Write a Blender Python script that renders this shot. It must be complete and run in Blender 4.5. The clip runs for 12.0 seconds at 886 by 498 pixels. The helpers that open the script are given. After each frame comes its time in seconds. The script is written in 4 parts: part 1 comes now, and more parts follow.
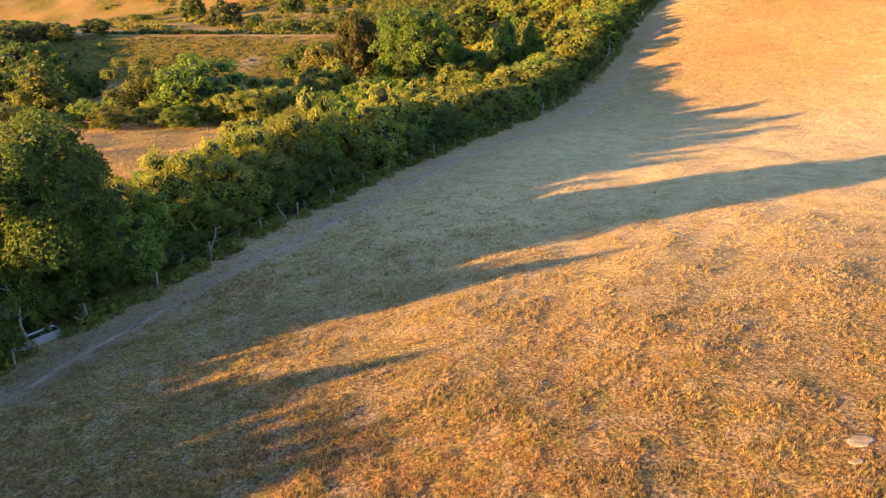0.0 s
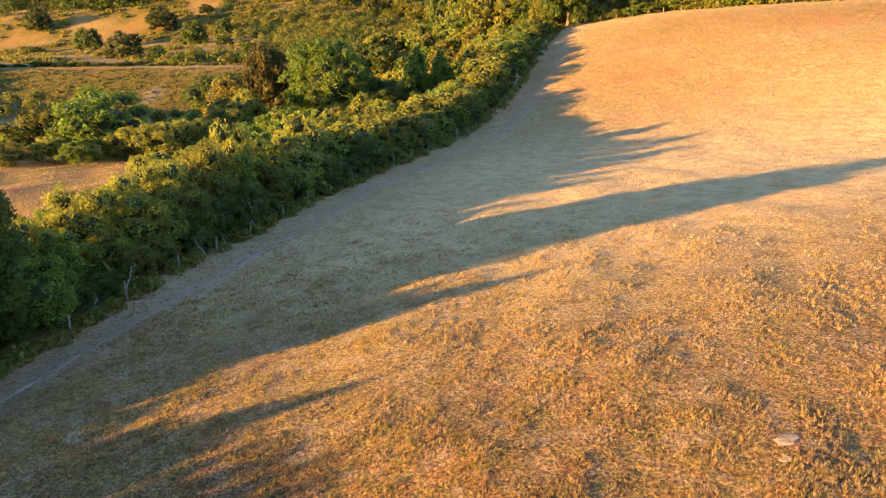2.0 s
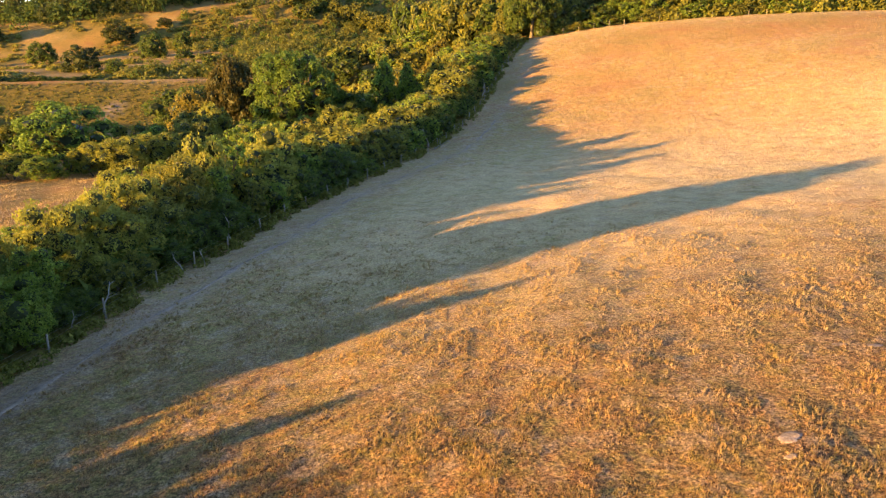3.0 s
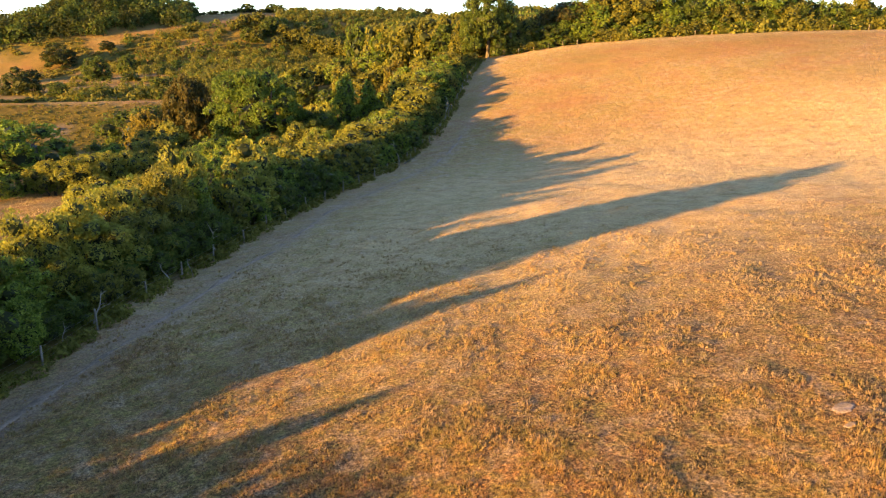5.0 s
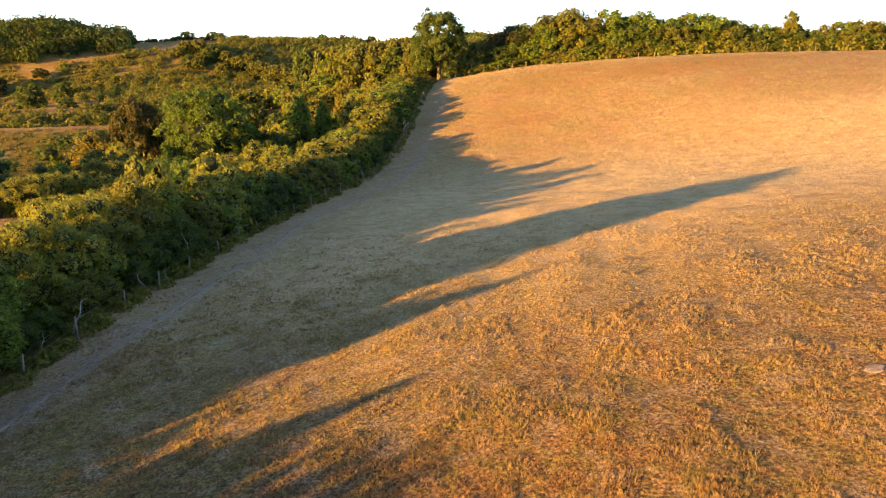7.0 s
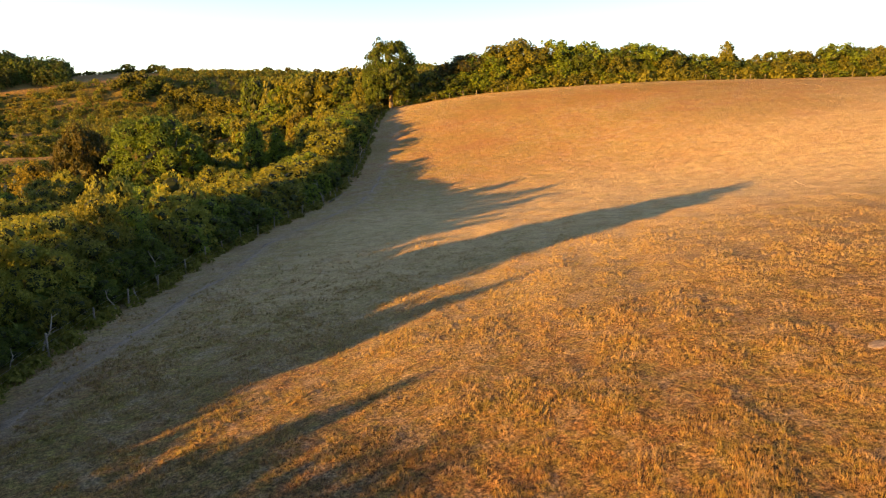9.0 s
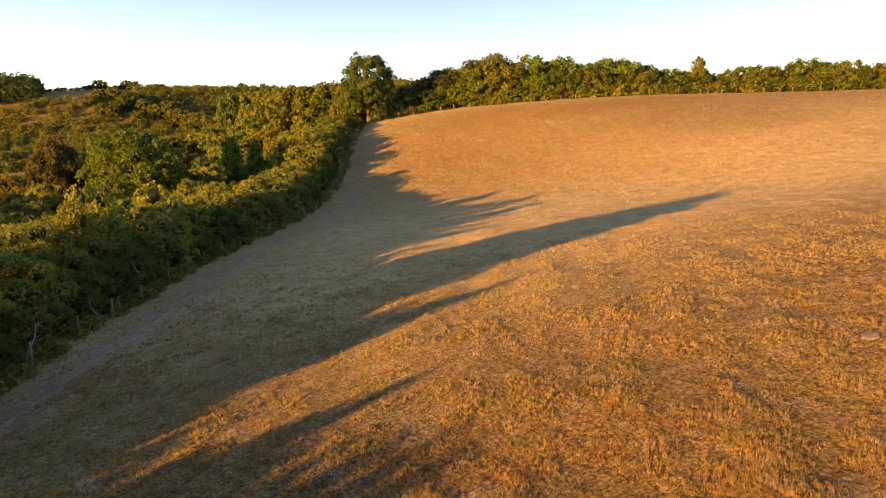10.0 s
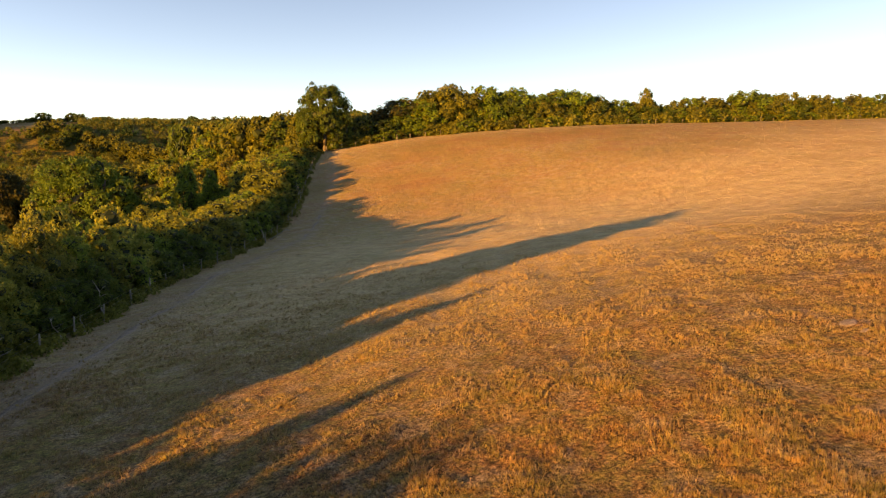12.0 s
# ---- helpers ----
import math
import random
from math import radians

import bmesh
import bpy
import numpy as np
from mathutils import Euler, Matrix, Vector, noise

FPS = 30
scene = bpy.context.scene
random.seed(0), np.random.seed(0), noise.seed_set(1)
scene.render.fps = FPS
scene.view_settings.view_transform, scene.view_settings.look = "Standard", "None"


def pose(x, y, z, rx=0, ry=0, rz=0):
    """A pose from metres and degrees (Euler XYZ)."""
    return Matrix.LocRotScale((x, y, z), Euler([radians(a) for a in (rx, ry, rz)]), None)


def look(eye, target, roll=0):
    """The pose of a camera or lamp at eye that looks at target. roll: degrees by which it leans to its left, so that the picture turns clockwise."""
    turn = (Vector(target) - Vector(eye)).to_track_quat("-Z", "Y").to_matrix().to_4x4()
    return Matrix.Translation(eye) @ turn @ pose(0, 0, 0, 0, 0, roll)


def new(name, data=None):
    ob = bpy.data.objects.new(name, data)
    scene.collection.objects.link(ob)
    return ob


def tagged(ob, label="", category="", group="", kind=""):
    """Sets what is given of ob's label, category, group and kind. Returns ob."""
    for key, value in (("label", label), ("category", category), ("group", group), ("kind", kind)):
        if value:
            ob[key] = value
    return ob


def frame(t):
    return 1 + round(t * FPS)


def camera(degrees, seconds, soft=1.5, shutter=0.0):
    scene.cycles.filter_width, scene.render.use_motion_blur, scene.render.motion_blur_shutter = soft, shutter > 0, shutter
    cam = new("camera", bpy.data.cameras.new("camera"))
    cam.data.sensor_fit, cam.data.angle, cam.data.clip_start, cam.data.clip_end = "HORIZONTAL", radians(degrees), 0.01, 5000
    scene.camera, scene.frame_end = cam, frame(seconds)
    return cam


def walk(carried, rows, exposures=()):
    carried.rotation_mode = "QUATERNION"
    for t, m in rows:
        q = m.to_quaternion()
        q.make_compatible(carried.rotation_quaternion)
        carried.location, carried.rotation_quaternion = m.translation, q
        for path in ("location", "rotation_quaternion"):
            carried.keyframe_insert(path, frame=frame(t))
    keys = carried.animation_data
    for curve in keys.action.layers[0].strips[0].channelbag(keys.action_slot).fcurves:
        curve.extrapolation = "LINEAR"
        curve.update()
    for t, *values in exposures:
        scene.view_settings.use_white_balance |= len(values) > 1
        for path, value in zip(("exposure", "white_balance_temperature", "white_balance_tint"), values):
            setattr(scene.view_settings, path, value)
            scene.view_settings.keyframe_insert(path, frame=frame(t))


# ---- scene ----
cam = camera(64.10, 12.0, soft=1.2)
PATH = [
    (0, (-0.002, 0.002, 20.003), (-0.095, 9.235, 16.164), -0.02),
    (0.5, (-0.012, -0.018, 20.001), (0.244, 9.249, 16.251), -0.09),
    (1, (-0.094, -0.033, 20.009), (0.496, 9.254, 16.348), -0.04),
    (1.5, (-0.288, -0.030, 20.001), (0.582, 9.271, 16.431), 0.05),
    (2, (-0.706, -0.019, 19.995), (0.400, 9.289, 16.511), 0.13),
    (2.5, (-1.287, 0.049, 19.994), (0.069, 9.354, 16.592), 0.14),
    (3, (-1.961, 0.129, 19.899), (-0.335, 9.419, 16.574), 0.13),
    (5, (-5.130, 0.764, 18.523), (-2.759, 10.005, 15.524), 0.25),
    (5.5, (-5.878, 0.964, 18.017), (-3.298, 10.175, 15.103), 0.22),
    (6, (-6.585, 1.169, 17.562), (-3.797, 10.349, 14.741), 0.19),
    (6.5, (-7.219, 1.352, 17.192), (-4.248, 10.503, 14.467), 0.16),
    (7, (-7.826, 1.549, 16.790), (-4.668, 10.669, 14.171), 0.10),
    (9, (-9.805, 2.232, 15.383), (-5.902, 11.178, 13.210), -0.07),
    (9.5, (-10.212, 2.345, 15.086), (-6.141, 11.244, 13.024), -0.13),
    (10, (-10.575, 2.447, 14.782), (-6.339, 11.292, 12.830), -0.18),
    (10.5, (-10.901, 2.554, 14.448), (-6.503, 11.346, 12.615), -0.19),
    (11, (-11.202, 2.675, 14.116), (-6.645, 11.410, 12.401), -0.24),
    (11.5, (-11.491, 2.772, 13.804), (-6.776, 11.445, 12.206), -0.27),
    (12, (-11.797, 2.822, 13.524), (-6.929, 11.430, 12.039), -0.25),
]


def step(a, b, v):
    """Smooth 0 to 1 as v goes from a to b."""
    t = np.clip((v - a) / (b - a), 0, 1)
    return t * t * (3 - 2 * t)


# ---- world, sun, exposure ----
SUN_AZ, SUN_EL = radians(18.5), radians(5.55)  # the light travels 18.5 degrees left of +x
EXPOSURES = [(0, 2.74, 6900, 15), (3, 2.56, 7000, 16), (7, 2.26, 7700, 18), (12, 1.64, 9600, 23)]
walk(cam, [(t, look(eye, target, roll)) for t, eye, target, roll in PATH], EXPOSURES)

world = bpy.data.worlds.new("evening_sky")
world.use_nodes = True
scene.world = world
wn = world.node_tree.nodes
sky = wn.new("ShaderNodeTexSky")
sky.sky_type, sky.sun_disc = "NISHITA", False
sky.sun_elevation, sky.sun_rotation = radians(7.5), radians(108.5)
sky.air_density, sky.dust_density, sky.ozone_density = 0.5, 0.0, 1.3
wn["Background"].inputs["Strength"].default_value = 0.118
world.node_tree.links.new(sky.outputs[0], wn["Background"].inputs["Color"])

sun = new("sun", bpy.data.lights.new("sun", "SUN"))
sun.data.energy, sun.data.angle, sun.data.color = 5.0, radians(0.95), (1.0, 0.575, 0.15)
sun.matrix_world = look((-60, -22, 30), (-60 + 10 * math.cos(SUN_AZ), -22 + 10 * math.sin(SUN_AZ), 30 - 10 * math.tan(SUN_EL)))


# ---- materials ----
def material(name, rough=0.9):
    m = bpy.data.materials.new(name)
    m.use_nodes = True
    n, l = m.node_tree.nodes, m.node_tree.links
    b = n["Principled BSDF"]
    b.inputs["Roughness"].default_value = rough
    b.inputs["Specular IOR Level"].default_value = 0.15
    return m, n, l, b


def ramp(n, l, source, stops):
    r = n.new("ShaderNodeValToRGB")
    while len(r.color_ramp.elements) < len(stops):
        r.color_ramp.elements.new(0.5)
    for e, (p, c) in zip(r.color_ramp.elements, stops):
        e.position, e.color = p, (*c, 1)
    l.new(source, r.inputs[0])
    return r.outputs[0]


def noise_tex(n, l, vector, scale, detail=4, rough=0.6):
    t = n.new("ShaderNodeTexNoise")
    t.inputs["Scale"].default_value, t.inputs["Detail"].default_value, t.inputs["Roughness"].default_value = scale, detail, rough
    l.new(vector, t.inputs["Vector"])
    return t.outputs[0]


def mix(n, l, fac, a, b, mode="MIX"):
    m = n.new("ShaderNodeMix")
    m.data_type, m.blend_type = "RGBA", mode
    for socket, value in ((m.inputs[0], fac), (m.inputs[6], a), (m.inputs[7], b)):
        if isinstance(value, (int, float)):
            socket.default_value = value
        elif isinstance(value, tuple):
            socket.default_value = (*value, 1)
        else:
            l.new(value, socket)
    return m.outputs[2]


def calc(n, l, op, a, b):
    m = n.new("ShaderNodeMath")
    m.operation = op
    for socket, value in zip(m.inputs, (a, b)):
        if isinstance(value, (int, float)):
            socket.default_value = value
        else:
            l.new(value, socket)
    return m.outputs[0]


def bump(n, l, b, height, strength, distance):
    k = n.new("ShaderNodeBump")
    k.inputs["Strength"].default_value, k.inputs["Distance"].default_value = strength, distance
    l.new(height, k.inputs["Height"])
    l.new(k.outputs[0], b.inputs["Normal"])


def sward(n, l, vector, fine):
    """The colour of dry pasture: straw, rust and olive in patches of several sizes."""
    tint = ramp(n, l, noise_tex(n, l, vector, 0.06, 3), [(0.3, (0.45, 0.31, 0.110)), (0.42, (0.40, 0.34, 0.115)), (0.5, (0.47, 0.32, 0.132)), (0.6, (0.43, 0.22, 0.088)), (0.72, (0.46, 0.31, 0.121))])
    patch = ramp(n, l, noise_tex(n, l, vector, 2.2, 6, 0.6), [(0.30, (0.14, 0.13, 0.045)), (0.40, (0.35, 0.36, 0.083)), (0.47, (0.47, 0.38, 0.147)), (0.54, (0.44, 0.255, 0.115)), (0.60, (0.35, 0.18, 0.085)), (0.69, (0.56, 0.42, 0.28))])
    base = mix(n, l, 0.68, tint, patch)
    tuft = ramp(n, l, noise_tex(n, l, vector, 3.1, 4), [(0.36, (0.12, 0.12, 0.12)), (0.5, (0.5, 0.5, 0.5)), (0.64, (0.8, 0.76, 0.66))])
    base = mix(n, l, 0.8, base, tuft, "OVERLAY")
    drift = ramp(n, l, noise_tex(n, l, vector, 0.28, 4, 0.6), [(0.36, (0.33, 0.29, 0.075)), (0.47, (0.44, 0.33, 0.10)), (0.55, (0.44, 0.28, 0.10)), (0.66, (0.36, 0.20, 0.085))])
    base = mix(n, l, 0.4, base, drift)
    straw = ramp(n, l, noise_tex(n, l, vector, 0.8, 8, 0.78), [(0.5, (0, 0, 0)), (0.60, (0.75, 0.75, 0.75))])
    base = mix(n, l, straw, base, (0.56, 0.44, 0.27))
    band = n.new("ShaderNodeMapping")
    band.inputs["Scale"].default_value, band.inputs["Rotation"].default_value = (0.6, 1.7, 1), (0, 0, 0.25)
    l.new(vector, band.inputs[0])
    broad = ramp(n, l, noise_tex(n, l, band.outputs[0], 0.022, 5, 0.6), [(0.34, (0.9, 0.94, 0.8)), (0.46, (1, 1, 1)), (0.54, (1, 0.97, 0.95)), (0.66, (0.98, 0.8, 0.72))])
    base = mix(n, l, 1.0, base, broad, "MULTIPLY")
    pale = n.new("ShaderNodeAttribute")
    pale.attribute_name = "pale"
    grazed = calc(n, l, "MULTIPLY", pale.outputs["Fac"], ramp(n, l, noise_tex(n, l, vector, 0.6, 7, 0.75), [(0.34, (0.15, 0.15, 0.15)), (0.6, (0.9, 0.9, 0.9))]))
    base = mix(n, l, grazed, base, (0.74, 0.55, 0.25))
    base = mix(n, l, 1.0, base, (0.82, 0.80, 0.90), "MULTIPLY")
    return mix(n, l, 0.9, base, ramp(n, l, fine, [(0.34, (0.2, 0.19, 0.18)), (0.5, (0.5, 0.5, 0.5)), (0.66, (0.86, 0.84, 0.8))]), "OVERLAY")


def ground_material():
    m, n, l, b = material("pasture", 1.0)
    co = n.new("ShaderNodeTexCoord").outputs["Object"]
    cover = n.new("ShaderNodeAttribute")
    cover.attribute_name = "cover"
    split = n.new("ShaderNodeSeparateColor")
    l.new(cover.outputs["Color"], split.inputs[0])
    fine = noise_tex(n, l, co, 9.0, 7, 0.8)
    col = sward(n, l, co, fine)
    # dark thatch, with the shade between near tufts put into its colour
    col = mix(n, l, cover.outputs["Alpha"], col, ramp(n, l, fine, [(0.36, (0.13, 0.12, 0.11)), (0.62, (0.82, 0.78, 0.72))]), "MULTIPLY")
    rust = calc(n, l, "MULTIPLY", split.outputs[2], ramp(n, l, noise_tex(n, l, co, 0.035, 5, 0.6), [(0.42, (0.4, 0.4, 0.4)), (0.6, (0.9, 0.9, 0.9))]))
    col = mix(n, l, rust, col, ramp(n, l, noise_tex(n, l, co, 0.12, 6, 0.65), [(0.36, (0.25, 0.165, 0.05)), (0.5, (0.31, 0.185, 0.06)), (0.64, (0.30, 0.145, 0.06))]))
    scrub = ramp(n, l, noise_tex(n, l, co, 0.5, 8, 0.75), [(0.36, (0.04, 0.04, 0.007)), (0.46, (0.085, 0.078, 0.012)), (0.55, (0.125, 0.10, 0.017)), (0.66, (0.18, 0.13, 0.026))])
    col = mix(n, l, split.outputs[1], col, scrub)
    worn = calc(n, l, "MULTIPLY", split.outputs[0], calc(n, l, "ADD", 0.45, noise_tex(n, l, co, 1.2, 4)))
    col = mix(n, l, worn, col, ramp(n, l, fine, [(0.3, (0.25, 0.185, 0.14)), (0.7, (0.43, 0.33, 0.26))]))
    l.new(col, b.inputs["Base Color"])
    height = calc(n, l, "ADD", noise_tex(n, l, co, 3.0, 6, 0.7), calc(n, l, "MULTIPLY", noise_tex(n, l, co, 0.7, 4), 1.5))
    bump(n, l, b, height, 1.0, 0.16)
    return m


def grass_material():
    m, n, l, b = material("dry_grass", 0.8)
    geo, co = n.new("ShaderNodeNewGeometry"), n.new("ShaderNodeTexCoord").outputs["Object"]
    rnd = geo.outputs["Random Per Island"]
    col = sward(n, l, co, noise_tex(n, l, co, 5.0, 6, 0.7))
    blade = ramp(n, l, rnd, [(0.0, (0.12, 0.09, 0.051)), (0.18, (0.25, 0.27, 0.058)), (0.4, (0.38, 0.32, 0.109)), (0.65, (0.47, 0.30, 0.128)), (0.85, (0.34, 0.14, 0.077)), (1.0, (0.68, 0.53, 0.410))])
    col = mix(n, l, 0.3, col, blade)
    l.new(col, b.inputs["Base Color"])
    t = n.new("ShaderNodeBsdfTranslucent")
    l.new(col, t.inputs[0])
    mx = n.new("ShaderNodeMixShader")
    mx.inputs[0].default_value = 0.45
    l.new(b.outputs[0], mx.inputs[1])
    l.new(t.outputs[0], mx.inputs[2])
    l.new(mx.outputs[0], n["Material Output"].inputs[0])
    return m


def leaf_material(name, dark, mid, light, thin=0.55):
    m, n, l, b = material(name, 0.55)
    rnd = n.new("ShaderNodeNewGeometry").outputs["Random Per Island"]
    obj = n.new("ShaderNodeObjectInfo").outputs["Random"]
    co = n.new("ShaderNodeTexCoord").outputs["Object"]
    clump = noise_tex(n, l, co, 4.5, 3)
    k = calc(n, l, "ADD", calc(n, l, "MULTIPLY", rnd, 0.34), calc(n, l, "MULTIPLY", clump, 0.66))
    col = ramp(n, l, k, [(0.26, dark), (0.5, mid), (0.74, light)])
    col = mix(n, l, calc(n, l, "MULTIPLY", obj, 0.3), col, tuple(0.6 * a + 0.4 * c for a, c in zip(dark, (0.10, 0.10, 0.025))))
    l.new(col, b.inputs["Base Color"])
    t = n.new("ShaderNodeBsdfTranslucent")
    l.new(col, t.inputs[0])
    mx = n.new("ShaderNodeMixShader")
    mx.inputs[0].default_value = thin
    l.new(b.outputs[0], mx.inputs[1])
    l.new(t.outputs[0], mx.inputs[2])
    l.new(mx.outputs[0], n["Material Output"].inputs[0])
    return m


def wood_material(name, dark, light, scale=6.0):
    m, n, l, b = material(name, 0.9)
    co = n.new("ShaderNodeTexCoord").outputs["Object"]
    grain = noise_tex(n, l, co, scale, 5, 0.7)
    l.new(ramp(n, l, grain, [(0.3, dark), (0.7, light)]), b.inputs["Base Color"])
    bump(n, l, b, grain, 0.6, 0.02)
    return m


GROUND, GRASS = ground_material(), grass_material()
LEAF = {
    "yellow": leaf_material("yellow_green_leaves", (0.150, 0.166, 0.030), (0.280, 0.292, 0.050), (0.385, 0.372, 0.068)),
    "green": leaf_material("green_leaves", (0.068, 0.116, 0.022), (0.180, 0.265, 0.041), (0.323, 0.404, 0.062)),
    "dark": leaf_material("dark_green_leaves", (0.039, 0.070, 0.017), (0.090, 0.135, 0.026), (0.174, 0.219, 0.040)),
    "olive": leaf_material("olive_leaves", (0.087, 0.098, 0.022), (0.193, 0.197, 0.038), (0.323, 0.301, 0.060)),
    "bronze": leaf_material("bronze_leaves", (0.092, 0.083, 0.019), (0.228, 0.194, 0.038), (0.355, 0.286, 0.057)),
    "deep": leaf_material("deep_green_leaves", (0.028, 0.040, 0.012), (0.056, 0.072, 0.019), (0.106, 0.116, 0.030)),
    "fresh": leaf_material("fresh_green_leaves", (0.061, 0.103, 0.019), (0.143, 0.225, 0.038), (0.248, 0.348, 0.058)),
    "umber": leaf_material("umber_leaves", (0.044, 0.043, 0.013), (0.099, 0.088, 0.026), (0.168, 0.133, 0.038)),
}
# near-black core colour that stands for the shade deep inside crowns
CROWN_SHADE = leaf_material("crown_inner_shade", (0.013, 0.019, 0.007), (0.023, 0.033, 0.01), (0.035, 0.047, 0.014), 0.0)
BARK = wood_material("bark", (0.06, 0.048, 0.035), (0.17, 0.14, 0.10))
DEAD = wood_material("bleached_dead_wood", (0.18, 0.165, 0.14), (0.38, 0.35, 0.31), 12)
POST = wood_material("weathered_post_wood", (0.12, 0.105, 0.085), (0.3, 0.27, 0.225), 14)
WIRE, _n, _l, _b = material("galvanised_wire", 0.45)
_b.inputs["Metallic"].default_value = 1.0
_b.inputs["Base Color"].default_value = (0.35, 0.35, 0.35, 1)


# ---- the lie of the land ----
# heights of the pasture on a coarse lattice, a row for each y
FIELD_X, FIELD_Y = np.array([-30.0, -10, 10, 30, 52, 80, 112, 150, 200]), np.array([5.0, 20, 36, 54, 72, 92, 114, 138, 162])
FIELD_Z = np.array([
    [3.4, 4.9, 7.6, 9.3, 10.4, 12.0, 14.2, 16.2, 17.0],
    [3.1, 4.5, 7.1, 8.7, 9.8, 11.6, 14.1, 16.2, 17.0],
    [2.3, 3.5, 5.7, 7.3, 8.5, 11.0, 13.9, 16.2, 17.1],
    [1.6, 2.4, 3.9, 5.2, 6.7, 10.2, 13.7, 16.3, 17.5],
    [0.8, 1.3, 2.3, 3.4, 5.6, 10.1, 13.9, 16.7, 18.1],
    [0.5, 0.8, 1.6, 2.8, 5.8, 11.1, 14.7, 17.3, 18.9],
    [1.1, 1.5, 2.5, 4.4, 7.9, 12.8, 16.0, 18.1, 19.9],
    [2.4, 3.0, 4.5, 7.1, 10.8, 14.9, 17.5, 18.8, 20.2],
    [3.2, 3.9, 5.8, 8.9, 12.8, 16.2, 18.5, 19.3, 20.3],
])
HEDGE_Y, HEDGE_X = (-40, 0, 26.6, 34.7, 43.7, 48, 55.2, 63.4, 70, 80, 87, 95, 102, 113, 131, 145, 159, 168, 200, 235, 270, 500), (-47, -30, -19.1, -15.9, -12.5, -10.5, -7.0, -3.5, 0.3, 6.6, 11.0, 15.1, 18.8, 24.0, 31.6, 37.6, 44.5, 42, 30, 26, 60, 160)
DALE_Y = (-200, 0, 40, 67, 90, 118, 150, 176, 188, 203, 216, 330, 356, 386, 420, 490, 700)
DALE_Z = (3, 3, 2, 1.5, -1, -4.5, -8, -9.5, -5.5, -0.3, -2, -0.5, 3, 14.5, 19.5, 23.0, 19)


def hedge_x(y):
    """The fence along the hedge: its x at a given y."""
    return np.interp(y, HEDGE_Y, HEDGE_X)


def path_off(y):
    """How far the trodden path lies out from the fence."""
    return 2.9 + 0.9 * step(33, 52, y) + 1.0 * step(60, 95, y) + 0.3 * np.sin(y * 0.16)


def ridge_y(x):
    """The fence along the top of the pasture: its y at a given x."""
    return 159 - 0.34 * np.maximum(0, x - 68)


def spline(k, v):
    """Weights of a smooth curve through values at the knots k: a row for each v."""
    v = np.clip(v, k[0], k[-1])
    i = np.clip(np.searchsorted(k, v, side="right") - 1, 0, len(k) - 2)
    h = k[i + 1] - k[i]
    t = (v - k[i]) / h
    w, r = np.zeros((len(v), len(k))), np.arange(len(v))
    w[r, i] += 2 * t**3 - 3 * t**2 + 1
    w[r, i + 1] += 3 * t**2 - 2 * t**3
    for j, slope in ((i, (t**3 - 2 * t**2 + t) * h), (i + 1, (t**3 - t**2) * h)):
        a, b = np.clip(j - 1, 0, len(k) - 1), np.clip(j + 1, 0, len(k) - 1)
        w[r, b] += slope / (k[b] - k[a])
        w[r, a] -= slope / (k[b] - k[a])
    return w


def pasture(x, y):
    """The sloping pasture, nearly flat beyond its top fence."""
    x, y = np.asarray(x, float), np.asarray(y, float)
    xc = np.clip(x, -30, 200).ravel()
    yc = np.minimum(y.ravel(), ridge_y(xc) + 1.0)
    z = np.einsum("nj,ji,ni->n", spline(FIELD_Y, yc), FIELD_Z, spline(FIELD_X, xc)).reshape(x.shape)
    return z - np.minimum(np.maximum(0, y - ridge_y(np.clip(x, -30, 200)) - 1), 60) * 0.05


def dale(x, y):
    """The land behind the hedge: it falls to a hollow, climbs a bank and then the far down."""
    knoll = 11 * np.exp(-(((x + 88) / 30) ** 2) - ((y - 458) / 45) ** 2)
    return np.interp(y, DALE_Y, DALE_Z) + 0.09 * (np.clip(x, -220, -8) + 55) * step(205, 340, y) + knoll


def land(x, y):
    w = step(1, 40, (hedge_x(y) - x) * 0.9)
    return pasture(x, y) * (1 - w) + dale(x, y) * w


def wobble(x, y):
    """Small swells of the ground."""
    return 0.06 * np.sin(0.83 * x + 1.3 * np.sin(0.31 * y)) + 0.05 * np.sin(0.71 * y + 1.7 * np.sin(0.43 * x)) + 0.03 * np.sin(1.9 * x - 1.3 * y)


def height(x, y):
    return float(land(np.float64(x), np.float64(y)) + wobble(x, y))


def part(name, mesh, mat, parent, label=""):
    """One mesh object under a thing or a part. mat None keeps the mesh's own materials."""
    ob = new(name, mesh)
    if mat is not None and not mesh.materials:
        mesh.materials.append(mat)
    ob.parent = parent
    return tagged(ob, label)


def raw_mesh(name, verts, faces, smooth=False):
    me = bpy.data.meshes.new(name)
    me.from_pydata(verts, [], faces)
    if smooth:
        me.shade_smooth()
    me.update()
    return me


def spread(lo, hi, mid, count, tight):
    """Grid lines from lo to hi that lie close together round mid."""
    a, b = np.arcsinh((lo - mid) / tight), np.arcsinh((hi - mid) / tight)
    return mid + tight * np.sinh(np.linspace(a, b, count))


def paleness(x, y):
    """Where the sward is grazed to pale straw: the middle of the pasture and its top edge."""
    off = x - hedge_x(y)
    # less pale beside the hedge, which puts the hedge's shade into the colour
    p = (0.3 + 0.7 * step(2, 14, off)) * step(13, 50, y + 0.1 * off + 4 * np.sin(x * 0.13)) * (1 - step(62, 104, y - 0.1 * off)) 
    return np.maximum(p, 0.5 * step(-7, -2, y - ridge_y(x)) * (y < ridge_y(x) + 3)) * (off > 0)


